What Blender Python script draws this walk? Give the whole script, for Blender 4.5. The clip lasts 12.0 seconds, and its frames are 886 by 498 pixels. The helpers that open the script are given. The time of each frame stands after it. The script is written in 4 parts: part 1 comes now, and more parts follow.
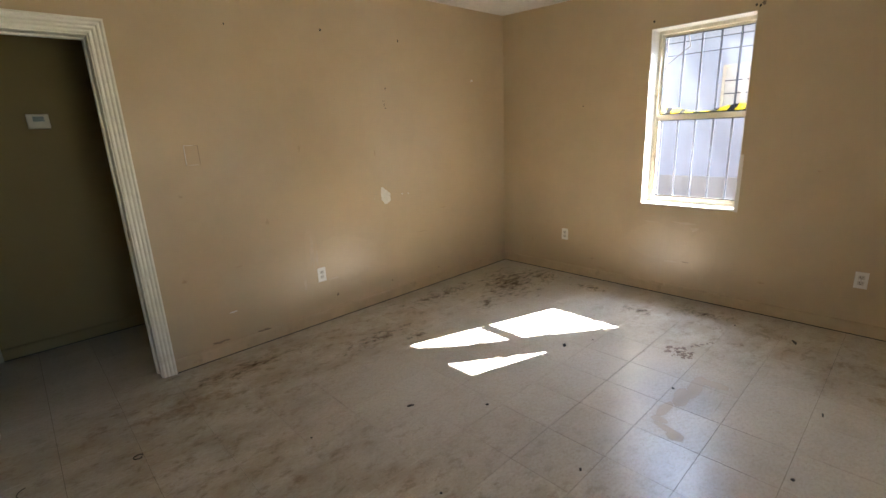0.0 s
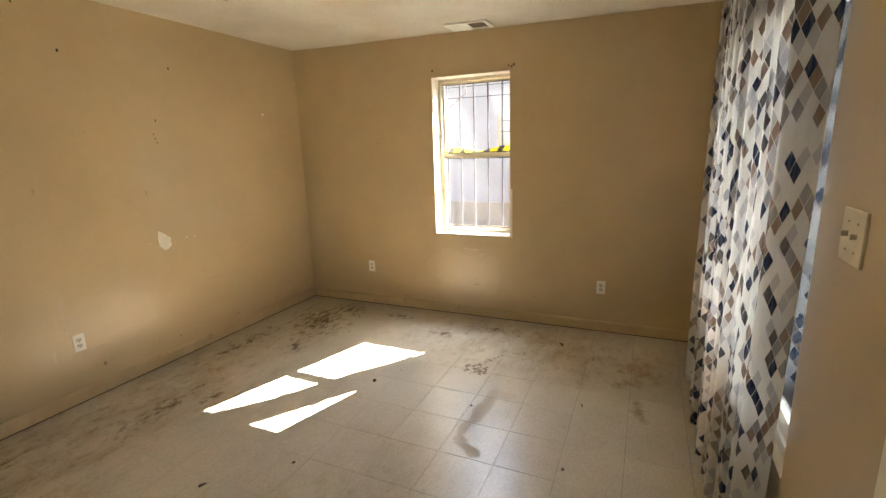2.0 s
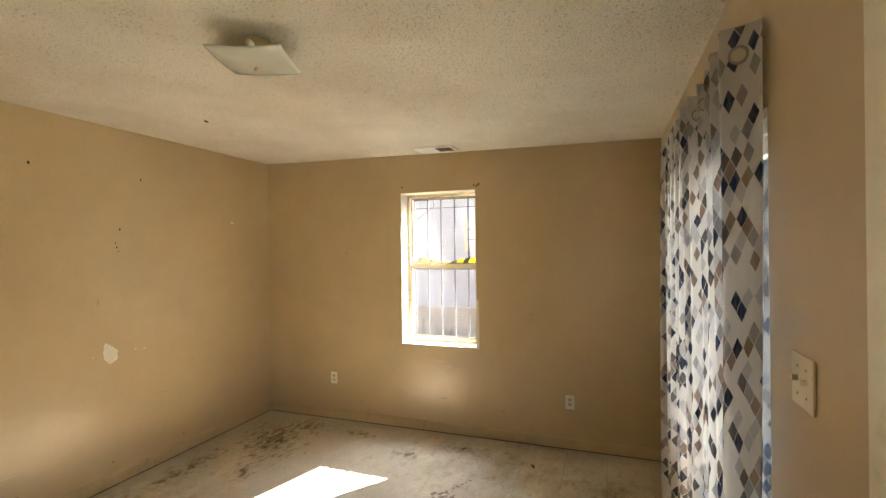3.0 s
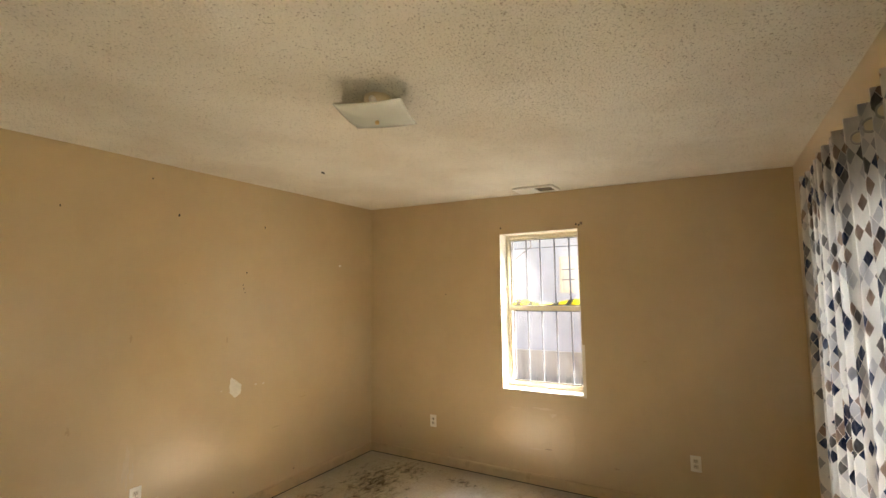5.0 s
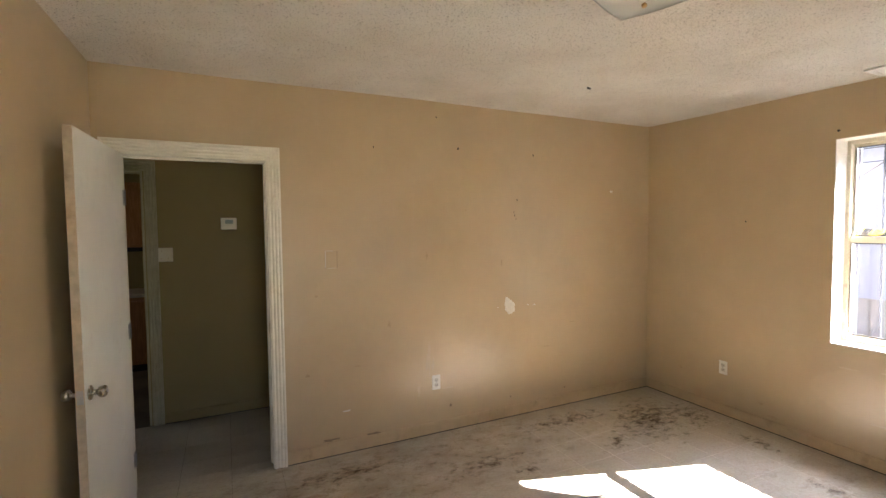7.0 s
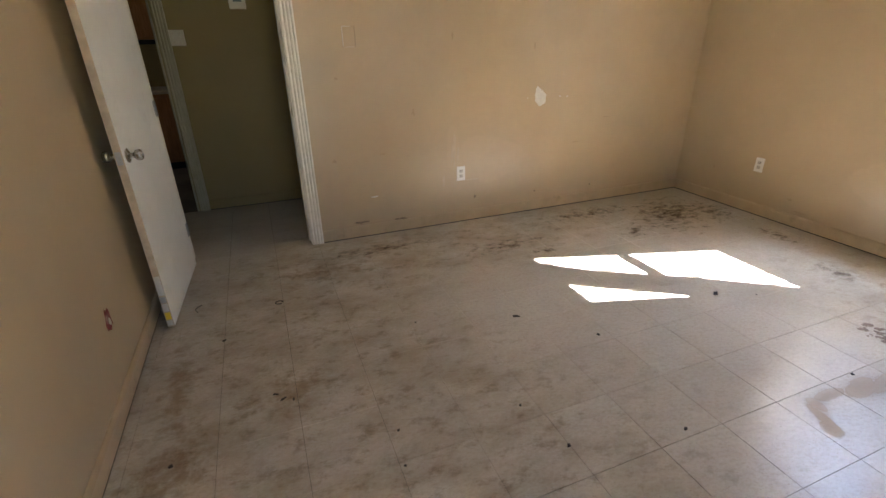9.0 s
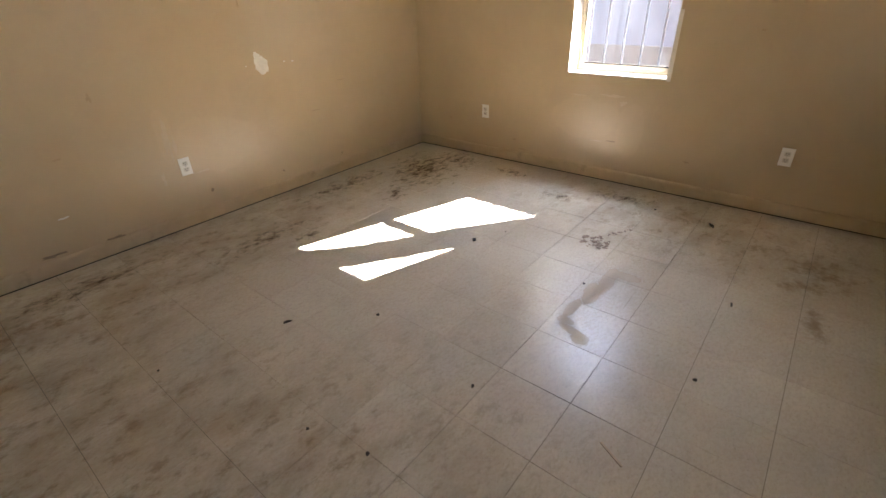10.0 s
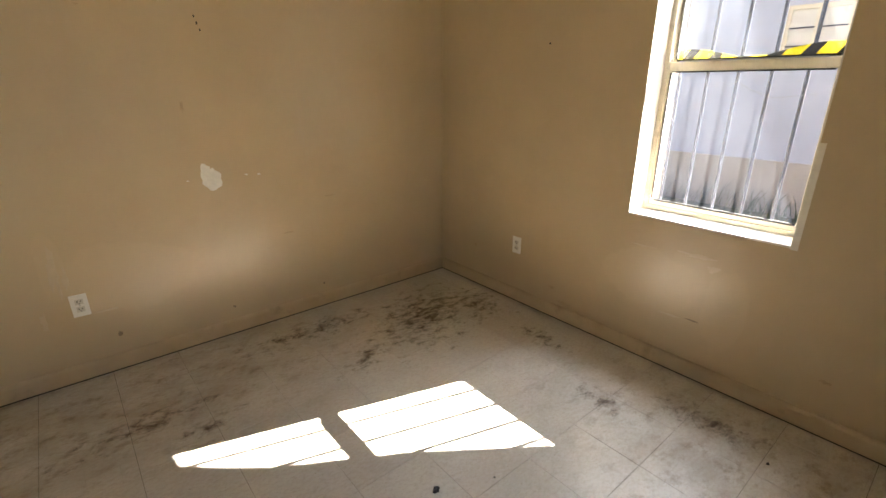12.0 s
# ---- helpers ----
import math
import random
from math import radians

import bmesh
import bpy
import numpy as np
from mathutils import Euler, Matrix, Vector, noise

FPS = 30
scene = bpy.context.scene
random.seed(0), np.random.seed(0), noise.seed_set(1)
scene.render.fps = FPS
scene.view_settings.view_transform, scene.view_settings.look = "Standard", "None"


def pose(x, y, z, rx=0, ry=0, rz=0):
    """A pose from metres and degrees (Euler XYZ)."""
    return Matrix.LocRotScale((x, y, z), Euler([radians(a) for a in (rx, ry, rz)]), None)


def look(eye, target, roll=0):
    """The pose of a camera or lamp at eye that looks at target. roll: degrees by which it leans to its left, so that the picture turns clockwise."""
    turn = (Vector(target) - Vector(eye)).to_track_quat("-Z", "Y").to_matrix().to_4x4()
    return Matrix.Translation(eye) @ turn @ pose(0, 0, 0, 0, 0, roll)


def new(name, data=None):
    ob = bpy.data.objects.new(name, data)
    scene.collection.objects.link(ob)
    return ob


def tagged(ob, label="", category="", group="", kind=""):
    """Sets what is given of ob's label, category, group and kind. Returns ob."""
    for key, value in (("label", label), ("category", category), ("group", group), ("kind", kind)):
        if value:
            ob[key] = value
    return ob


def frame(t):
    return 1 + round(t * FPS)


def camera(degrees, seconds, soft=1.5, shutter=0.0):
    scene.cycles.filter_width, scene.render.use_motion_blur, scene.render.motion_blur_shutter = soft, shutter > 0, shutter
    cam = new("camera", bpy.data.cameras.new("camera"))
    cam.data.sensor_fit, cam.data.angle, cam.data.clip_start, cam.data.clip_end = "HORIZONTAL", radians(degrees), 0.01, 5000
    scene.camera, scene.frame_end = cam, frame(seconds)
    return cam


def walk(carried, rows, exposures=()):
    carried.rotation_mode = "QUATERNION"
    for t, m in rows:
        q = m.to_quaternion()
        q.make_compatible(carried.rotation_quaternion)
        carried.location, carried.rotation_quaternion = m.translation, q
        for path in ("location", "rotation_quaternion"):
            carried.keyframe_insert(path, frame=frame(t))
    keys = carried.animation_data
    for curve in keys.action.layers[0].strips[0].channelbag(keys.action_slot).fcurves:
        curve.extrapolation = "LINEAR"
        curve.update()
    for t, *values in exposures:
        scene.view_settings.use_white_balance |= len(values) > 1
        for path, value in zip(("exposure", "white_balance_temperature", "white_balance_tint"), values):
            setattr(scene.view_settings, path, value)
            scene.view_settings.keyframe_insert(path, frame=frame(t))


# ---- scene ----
cam = camera(88.2, 12.0)
PATH = [
    (0, (0.246, 0.438, 1.493), (1.565, 1.853, 0.985), -2.6),
    (0.5, (0.247, 0.431, 1.531), (1.563, 1.839, 0.997), -2.2),
    (1, (0.263, 0.42, 1.511), (1.648, 1.771, 1.002), -1.4),
    (1.5, (0.334, 0.353, 1.52), (1.961, 1.398, 1.009), -1.4),
    (2, (0.346, 0.334, 1.579), (2.127, 1.134, 1.147), -1.8),
    (2.5, (0.363, 0.309, 1.637), (2.233, 0.99, 1.441), -1.3),
    (2.7, (0.36, 0.313, 1.653), (2.242, 0.982, 1.553), -0.9),
    (4.3, (0.335, 0.422, 1.689), (2.183, 1.167, 1.865), -0.5),
    (4.5, (0.336, 0.43, 1.684), (2.155, 1.243, 1.862), -0.6),
    (5, (0.329, 0.443, 1.678), (2.043, 1.458, 1.858), -0.8),
    (5.5, (0.3, 0.481, 1.664), (1.862, 1.719, 1.835), -1.3),
    (6, (0.326, 0.514, 1.678), (1.62, 2.029, 1.858), -0.7),
    (6.4, (0.383, 0.48, 1.687), (1.472, 2.152, 1.823), 0.5),
    (6.5, (0.404, 0.475, 1.676), (1.45, 2.174, 1.81), 0.7),
    (7, (0.465, 0.461, 1.618), (1.323, 2.265, 1.523), -0.6),
    (7.2, (0.491, 0.447, 1.583), (1.289, 2.27, 1.382), -0.7),
    (8.8, (0.479, 0.426, 1.391), (1.098, 2.169, 0.631), -0.4),
    (9, (0.495, 0.423, 1.376), (1.154, 2.117, 0.542), -0.9),
    (9.5, (0.594, 0.47, 1.348), (1.625, 1.892, 0.394), -0.6),
    (10, (0.77, 0.549, 1.35), (2.108, 1.666, 0.369), -1.9),
    (10.5, (1.049, 0.57, 1.341), (2.421, 1.678, 0.397), -1.8),
    (11, (1.39, 0.631, 1.348), (2.794, 1.778, 0.505), -1.1),
    (11.5, (1.748, 0.821, 1.393), (3.205, 1.963, 0.635), -1.3),
    (12, (2.0, 0.985, 1.421), (3.206, 2.43, 0.745), -0.1),
]
EXPOSURES = [(0.0, 4.9, 5600, 11), (1.0, 4.98, 6150, 10), (2.5, 5.1, 6850, 9), (4.3, 5.07, 6850, 10), (5.5, 5.02, 6700, 11), (6.5, 5.25, 6000, 15), (7.2, 5.17, 5900, 17), (9.0, 5.14, 5700, 16), (9.5, 5.06, 5750, 15), (10.0, 5.0, 5900, 15), (10.5, 4.97, 5950, 14), (11.0, 4.8, 6000, 12), (12.0, 4.7, 6150, 11)]
walk(cam, [(t, look(eye, target, roll)) for t, eye, target, roll in PATH], EXPOSURES)

# ---- world, sun and sky ----
SUN_FROM = Vector((1.0, -0.312, 0.869)).normalized()
world = bpy.data.worlds.new("sky")
scene.world = world
world.use_nodes = True
wn = world.node_tree
sky = wn.nodes.new("ShaderNodeTexSky")
sky.sky_type, sky.sun_disc = "NISHITA", False
sky.sun_elevation, sky.sun_rotation = radians(39.7), radians(107)
wn.links.new(sky.outputs[0], wn.nodes["Background"].inputs[0])
wn.nodes["Background"].inputs[1].default_value = 0.016
sun_data = bpy.data.lights.new("sun", "SUN")
sun_data.energy, sun_data.angle, sun_data.color = 5.0, radians(0.2), (1.0, 0.94, 0.85)
sun = new("sun", sun_data)
sun.matrix_world = look(SUN_FROM * 30, (0, 0, 0))



def skylight(name, eye, target, w, h, watts, color):
    """Stands in for the sky's light at one opening."""
    d = bpy.data.lights.new(name, "AREA")
    d.shape, d.size, d.size_y, d.energy, d.color = "RECTANGLE", w, h, watts, color
    ob = new(name, d)
    ob.matrix_world = look(eye, target)


skylight("window_skylight", (5.15, 1.79, 2.9), (3.6, 1.79, 1.3), 1.0, 0.8, 4.8, (0.68, 0.80, 1.0))
skylight("wide_window_skylight", (2.6, -0.75, 1.35), (2.6, 1.0, 1.2), 1.7, 1.5, 3.2, (0.78, 0.90, 1.0))
# warm fill added for the kitchen, behind an opening made for it
skylight("kitchen_fill", (-2.46, 6.05, 1.55), (0, 6.05, 1.3), 0.32, 0.32, 0.06, (1.0, 0.82, 0.55))

# ---- plan ----
XW, XE, YS, YN, ZC = -0.208, 4.249, -0.067, 3.682, 2.62
HALL_Y, KIT_Y = 4.85, 7.2
GROUND = -0.18


def ceiling_at(x, y):
    """The old ceiling falls towards the south and sags a little."""
    return 2.500 + 0.0205 * (y - YS) + 0.007 * noise.noise((x * 0.9, y * 0.9, 3.0))


# ---- materials ----
class Nodes:
    """A short hand for building one node material."""

    def __init__(self, name, rough=0.6, metal=0.0, spec=0.5):
        self.m = bpy.data.materials.new(name)
        self.m.use_nodes = True
        self.t = self.m.node_tree
        self.b = self.t.nodes["Principled BSDF"]
        self.b.inputs["Roughness"].default_value = rough
        self.b.inputs["Metallic"].default_value = metal
        self.b.inputs["Specular IOR Level"].default_value = spec
        self.geo = None

    def node(self, kind, **props):
        n = self.t.nodes.new(kind)
        for k, v in props.items():
            setattr(n, k, v)
        return n

    def put(self, sock, value):
        if hasattr(value, "is_output"):
            self.t.links.new(value, sock)
        elif hasattr(sock.default_value, "__len__") and len(sock.default_value) == 4 and len(value) == 3:
            sock.default_value = (*value, 1)
        else:
            sock.default_value = value

    def pos(self):
        if self.geo is None:
            self.geo = self.node("ShaderNodeNewGeometry")
        return self.geo.outputs["Position"]

    def local(self):
        return self.node("ShaderNodeTexCoord").outputs["Object"]

    def noise(self, scale, detail=4.0, rough=0.55, vec=None, distortion=0.0, w=None):
        n = self.node("ShaderNodeTexNoise", noise_dimensions="3D")
        self.put(n.inputs["Vector"], vec or self.pos())
        n.inputs["Scale"].default_value, n.inputs["Detail"].default_value = scale, detail
        n.inputs["Roughness"].default_value, n.inputs["Distortion"].default_value = rough, distortion
        return n.outputs[0]

    def math(self, op, a, b=0.0, c=0.0, clamp=False):
        n = self.node("ShaderNodeMath", operation=op, use_clamp=clamp)
        for i, v in enumerate((a, b, c)):
            self.put(n.inputs[i], v)
        return n.outputs[0]

    def remap(self, v, lo, hi, a=0.0, b=1.0):
        n = self.node("ShaderNodeMapRange", interpolation_type="SMOOTHSTEP")
        for i, x in enumerate((v, lo, hi, a, b)):
            self.put(n.inputs[i], x)
        return n.outputs[0]

    def mix(self, f, a, b, mode="MIX"):
        n = self.node("ShaderNodeMix", data_type="RGBA", blend_type=mode)
        self.put(n.inputs[0], f)
        self.put(n.inputs[6], a)
        self.put(n.inputs[7], b)
        return n.outputs[2]

    def scaled(self, sx, sy, sz, vec=None, rot=(0, 0, 0), loc=(0, 0, 0)):
        n = self.node("ShaderNodeMapping")
        self.put(n.inputs[0], vec or self.pos())
        n.inputs["Scale"].default_value = (sx, sy, sz)
        n.inputs["Rotation"].default_value = rot
        n.inputs["Location"].default_value = loc
        return n.outputs[0]

    def blob(self, x, y, rx, ry, turn=0.0):
        """1 in the middle of an ellipse on the floor, 0 at its rim."""
        a = radians(turn)
        v = self.node("ShaderNodeMapping", vector_type="TEXTURE")
        self.put(v.inputs[0], self.pos())
        v.inputs["Location"].default_value = (x, y, 0)
        v.inputs["Rotation"].default_value = (0, 0, a)
        v.inputs["Scale"].default_value = (rx, ry, 1)
        n = self.node("ShaderNodeVectorMath", operation="LENGTH")
        self.put(n.inputs[0], v.outputs[0])
        return self.math("SUBTRACT", 1.0, n.outputs["Value"], clamp=True)

    def blob3(self, x, y, z, rx, ry, rz):
        """1 in the middle of an ellipsoid, 0 at its skin."""
        v = self.node("ShaderNodeMapping", vector_type="TEXTURE")
        self.put(v.inputs[0], self.pos())
        v.inputs["Location"].default_value, v.inputs["Scale"].default_value = (x, y, z), (rx, ry, rz)
        n = self.node("ShaderNodeVectorMath", operation="LENGTH")
        self.put(n.inputs[0], v.outputs[0])
        return self.math("SUBTRACT", 1.0, n.outputs["Value"], clamp=True)

    def bump(self, height, strength=0.3, dist=0.002, normal=None):
        n = self.node("ShaderNodeBump")
        n.inputs["Strength"].default_value, n.inputs["Distance"].default_value = strength, dist
        self.put(n.inputs["Height"], height)
        if normal is not None:
            self.put(n.inputs["Normal"], normal)
        self.put(self.b.inputs["Normal"], n.outputs[0])
        return n.outputs[0]

    def color(self, c):
        self.put(self.b.inputs["Base Color"], c)
        return self

    def rough(self, r):
        self.put(self.b.inputs["Roughness"], r)
        return self


def painted(name, c, rough=0.5, grain=0.06, dirt=None, bump=0.15, scale=3.0):
    """Old paint: broad tone changes, fine grain, some grime."""
    k = Nodes(name, rough)
    big = k.noise(scale, 5)
    fine = k.noise(120, 3)
    col = k.mix(k.remap(big, 0.3, 0.7), [x * (1 - grain) for x in c], [min(1, x * (1 + grain)) for x in c])
    if dirt:
        col = k.mix(k.math("MULTIPLY", k.remap(k.noise(9, 6, 0.65), 0.55, 0.75), 0.55), col, dirt)
    k.color(col)
    k.bump(fine, bump, 0.001)
    return k.m


def wall_paint(name, c):
    """Satin tan paint rolled on plasterboard, with uneven tone and sheen painted on the repairs."""
    k = Nodes(name, 0.28, spec=0.6)
    big = k.noise(1.3, 5, 0.6)
    streak = k.noise(1.0, 5, 0.6, vec=k.scaled(9, 9, 0.8))
    col = k.mix(k.remap(big, 0.3, 0.7), [x * 0.93 for x in c], [x * 1.05 for x in c])
    col = k.mix(k.math("MULTIPLY", k.remap(streak, 0.56, 0.9), 0.10), col, (0.62, 0.55, 0.45))
    # repaired patches, slightly raised, the sheen on them painted as a paler colour
    patch = k.blob3(2.15, 3.68, 0.50, 0.42, 0.3, 0.24)
    for x, y, z, rx, ry, rz in ((1.86, 3.68, 0.60, 0.07, 0.3, 0.22), (4.25, 1.98, 0.46, 0.3, 0.34, 0.2), (4.25, 1.62, 0.40, 0.3, 0.12, 0.26)):
        patch = k.math("MAXIMUM", patch, k.blob3(x, y, z, rx, ry, rz))
    edge = k.math("MULTIPLY", k.remap(patch, 0.0, 0.1), k.remap(k.math("ADD", patch, k.math("MULTIPLY", k.noise(5, 4, 0.55), 0.7)), 0.48, 0.62))
    col = k.mix(k.math("MULTIPLY", edge, 0.2), col, [min(1, x * 1.25) for x in c])
    k.color(col)
    k.rough(0.30)
    h = k.math("ADD", k.noise(260, 2), k.math("MULTIPLY", k.noise(28, 3), 1.5))
    h = k.math("ADD", h, k.math("MULTIPLY", edge, 0.5))
    k.bump(h, 0.16, 0.0008)
    return k.m


TAN = (0.505, 0.38, 0.222)
M_WALL = wall_paint("tan_wall_paint", TAN)
M_BASE = painted("tan_skirting_paint", (0.49, 0.37, 0.22), 0.36, 0.06, (0.27, 0.20, 0.12), 0.2, 8)
# the room's tan taken down, hallway shade put into the colour
M_HALL = painted("shaded_tan_hall_paint", (0.27, 0.205, 0.075), 0.6, 0.05, None, 0.12, 1.5)
M_TRIM = painted("cream_gloss_trim", (0.80, 0.75, 0.63), 0.38, 0.04, (0.58, 0.50, 0.36), 0.2, 14)
# cream trim once more, darkened in colour for the dim hallway
M_TRIM_SHADED = painted("shaded_hall_trim", (0.42, 0.37, 0.24), 0.5, 0.05, (0.3, 0.24, 0.15), 0.2, 14)
M_DOOR = painted("white_door_paint", (0.82, 0.80, 0.72), 0.4, 0.025, (0.70, 0.66, 0.57), 0.12, 4)
M_DOOR_EDGE = painted("raw_door_edge", (0.48, 0.38, 0.26), 0.6, 0.12, (0.2, 0.15, 0.1), 0.3, 20)
M_WHITE_PLASTIC = painted("white_plastic", (0.78, 0.75, 0.68), 0.35, 0.02, None, 0.03)
M_AGED = painted("aged_socket_plastic", (0.60, 0.56, 0.47), 0.4, 0.03, None, 0.03)
M_IVORY = painted("ivory_plastic", (0.70, 0.63, 0.48), 0.35, 0.03, None, 0.03)
M_BEIGE = painted("beige_lamp_enamel", (0.56, 0.46, 0.30), 0.4, 0.05, (0.35, 0.26, 0.15), 0.05)
M_DARK = painted("dark_slot", (0.015, 0.013, 0.011), 0.6, 0.1)
M_CREAM_METAL = painted("cream_window_enamel", (0.72, 0.64, 0.48), 0.4, 0.06, (0.35, 0.27, 0.17), 0.2, 12)
M_BAR = painted("dark_iron_bars", (0.045, 0.05, 0.07), 0.8, 0.2)
M_REVEAL = painted("white_reveal_paint", (0.74, 0.68, 0.58), 0.5, 0.06, (0.4, 0.32, 0.22), 0.4, 18)
M_PLASTER = painted("bare_plaster", (0.72, 0.68, 0.6), 0.85, 0.05, (0.5, 0.42, 0.32), 0.5, 40)
M_GRIME = painted("dried_black_grime", (0.035, 0.027, 0.02), 0.75, 0.3, None, 0.8, 60)
M_RUST = painted("brown_residue", (0.21, 0.15, 0.105), 0.7, 0.3, None, 0.8, 60)
M_SMUDGE = painted("brownish_smudge", (0.27, 0.195, 0.12), 0.6, 0.15, None, 0.3, 40)
M_RED = painted("torn_red_paint", (0.22, 0.03, 0.035), 0.7, 0.2, (0.6, 0.5, 0.45), 0.5, 60)
M_YELLOW = painted("yellow_sticker", (0.75, 0.55, 0.03), 0.5, 0.05)
M_PAPER = painted("paper_sticker", (0.62, 0.58, 0.5), 0.6, 0.05)


def metal(name, c, rough):
    k = Nodes(name, rough, 1.0)
    n = k.noise(40, 4)
    k.color(k.mix(n, [x * 0.8 for x in c], c))
    k.rough(k.math("ADD", rough - 0.05, k.math("MULTIPLY", n, 0.15)))
    return k.m


M_CHROME = metal("worn_chrome", (0.50, 0.46, 0.38), 0.24)
M_BRASS = metal("aged_brass", (0.55, 0.38, 0.18), 0.35)
M_STEEL = metal("dull_steel", (0.45, 0.44, 0.42), 0.4)


def ceiling_material():
    """Sprayed popcorn texture, warm white, with small pits whose shade is in the colour."""
    k = Nodes("popcorn_ceiling", 0.95, spec=0.15)
    v = k.node("ShaderNodeTexVoronoi", feature="SMOOTH_F1")
    k.put(v.inputs["Vector"], k.pos())
    v.inputs["Scale"].default_value = 120
    lump = k.math("SUBTRACT", 1.0, v.outputs["Distance"])
    n1 = k.noise(75, 3, 0.6, distortion=0.3)
    pit = k.remap(k.noise(125, 3, 0.55, distortion=0.5), 0.58, 0.67)
    big = k.noise(1.6, 5)
    col = k.mix(k.remap(big, 0.3, 0.7), (0.66, 0.60, 0.50), (0.76, 0.71, 0.62))
    col = k.mix(k.math("MULTIPLY", pit, 0.7), col, (0.22, 0.17, 0.11))
    k.color(col)
    h = k.math("SUBTRACT", k.math("ADD", lump, k.math("MULTIPLY", n1, 1.6)), k.math("MULTIPLY", pit, 1.2))
    k.bump(h, 0.8, 0.005)
    return k.m


M_CEIL = ceiling_material()


def tile_material():
    """Worn off-white vinyl tile, grimy, with brown and black stains in known spots."""
    k = Nodes("worn_vinyl_tile", 0.3, spec=0.5)
    info = k.node("ShaderNodeObjectInfo").outputs["Random"]
    mott = k.noise(48, 6, 0.7, vec=k.scaled(1, 1.6, 1, rot=(0, 0, 0.5)), distortion=0.4)
    fleck = k.noise(170, 3, 0.6)
    speck = k.noise(95, 4, 0.6, vec=k.scaled(1.0, 1.5, 1.0, loc=(3, 1, 0)))
    broad = k.noise(1.5, 8, 0.65)
    c = k.mix(info, (0.60, 0.538, 0.43), (0.64, 0.578, 0.468))
    c = k.mix(k.math("MULTIPLY", k.remap(mott, 0.36, 0.76), 0.55), c, (0.44, 0.365, 0.275))
    c = k.mix(k.math("MULTIPLY", k.remap(fleck, 0.55, 0.75), 0.18), c, (0.68, 0.63, 0.54))
    c = k.mix(k.math("MULTIPLY", k.remap(speck, 0.62, 0.70), 0.4), c, (0.20, 0.145, 0.09))
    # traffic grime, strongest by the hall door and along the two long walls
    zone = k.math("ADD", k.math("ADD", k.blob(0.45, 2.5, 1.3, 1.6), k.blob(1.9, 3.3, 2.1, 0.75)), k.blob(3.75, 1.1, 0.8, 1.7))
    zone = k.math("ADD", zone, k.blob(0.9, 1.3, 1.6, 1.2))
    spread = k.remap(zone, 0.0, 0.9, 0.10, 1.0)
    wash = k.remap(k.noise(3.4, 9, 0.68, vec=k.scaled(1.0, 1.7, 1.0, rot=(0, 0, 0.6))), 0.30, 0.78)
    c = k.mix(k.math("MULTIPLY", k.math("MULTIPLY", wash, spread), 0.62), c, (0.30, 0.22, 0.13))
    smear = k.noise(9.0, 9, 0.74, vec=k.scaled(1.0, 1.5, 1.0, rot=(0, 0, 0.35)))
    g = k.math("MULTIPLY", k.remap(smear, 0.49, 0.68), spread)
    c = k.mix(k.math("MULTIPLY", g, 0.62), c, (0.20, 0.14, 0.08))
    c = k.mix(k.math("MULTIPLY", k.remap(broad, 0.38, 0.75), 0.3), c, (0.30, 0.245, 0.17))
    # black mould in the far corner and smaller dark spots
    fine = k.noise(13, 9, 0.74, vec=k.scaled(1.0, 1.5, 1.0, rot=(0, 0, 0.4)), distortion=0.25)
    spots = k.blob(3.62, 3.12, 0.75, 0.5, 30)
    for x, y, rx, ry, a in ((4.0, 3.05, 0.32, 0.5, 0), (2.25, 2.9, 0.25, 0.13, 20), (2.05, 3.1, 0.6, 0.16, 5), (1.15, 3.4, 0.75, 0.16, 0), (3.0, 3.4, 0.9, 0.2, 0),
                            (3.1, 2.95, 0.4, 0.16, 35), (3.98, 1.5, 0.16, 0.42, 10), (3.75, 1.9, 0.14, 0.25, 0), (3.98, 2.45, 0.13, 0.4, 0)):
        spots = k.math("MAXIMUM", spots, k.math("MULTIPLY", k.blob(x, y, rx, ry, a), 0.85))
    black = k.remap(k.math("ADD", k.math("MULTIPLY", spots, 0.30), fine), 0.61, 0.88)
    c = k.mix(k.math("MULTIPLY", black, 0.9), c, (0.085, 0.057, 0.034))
    # rusty stains near the curtain and by the door
    rust = k.blob(3.38, 0.36, 0.30, 0.11, 120)
    for x, y, rx, ry, a in ((3.05, 0.3, 0.22, 0.1, 10), (0.45, 2.1, 0.3, 0.22, 0), (-0.02, 2.3, 0.12, 0.6, 0), (0.75, 3.2, 0.5, 0.2, 0), (3.6, 0.3, 0.2, 0.3, 0), (0.0, 1.85, 0.3, 0.3, 0)):
        rust = k.math("MAXIMUM", rust, k.blob(x, y, rx, ry, a))
    rmask = k.remap(k.math("ADD", k.math("MULTIPLY", rust, 0.32), k.noise(12, 9, 0.74, distortion=0.2)), 0.61, 0.88)
    c = k.mix(k.math("MULTIPLY", rmask, 0.55), c, (0.21, 0.115, 0.045))
    # dried puddle, dull and brownish with a ragged rim
    pud = k.blob(2.86, 1.17, 0.2, 0.05, 5)
    for x, y, rx, ry, a in ((2.70, 1.19, 0.15, 0.055, 10), (2.53, 1.215, 0.11, 0.035, 0), (2.42, 1.20, 0.035, 0.06, 0), (2.37, 1.14, 0.03, 0.11, -15), (2.34, 1.09, 0.05, 0.06, -25), (2.95, 1.10, 0.05, 0.12, 0)):
        pud = k.math("MAXIMUM", pud, k.blob(x, y, rx, ry, a))
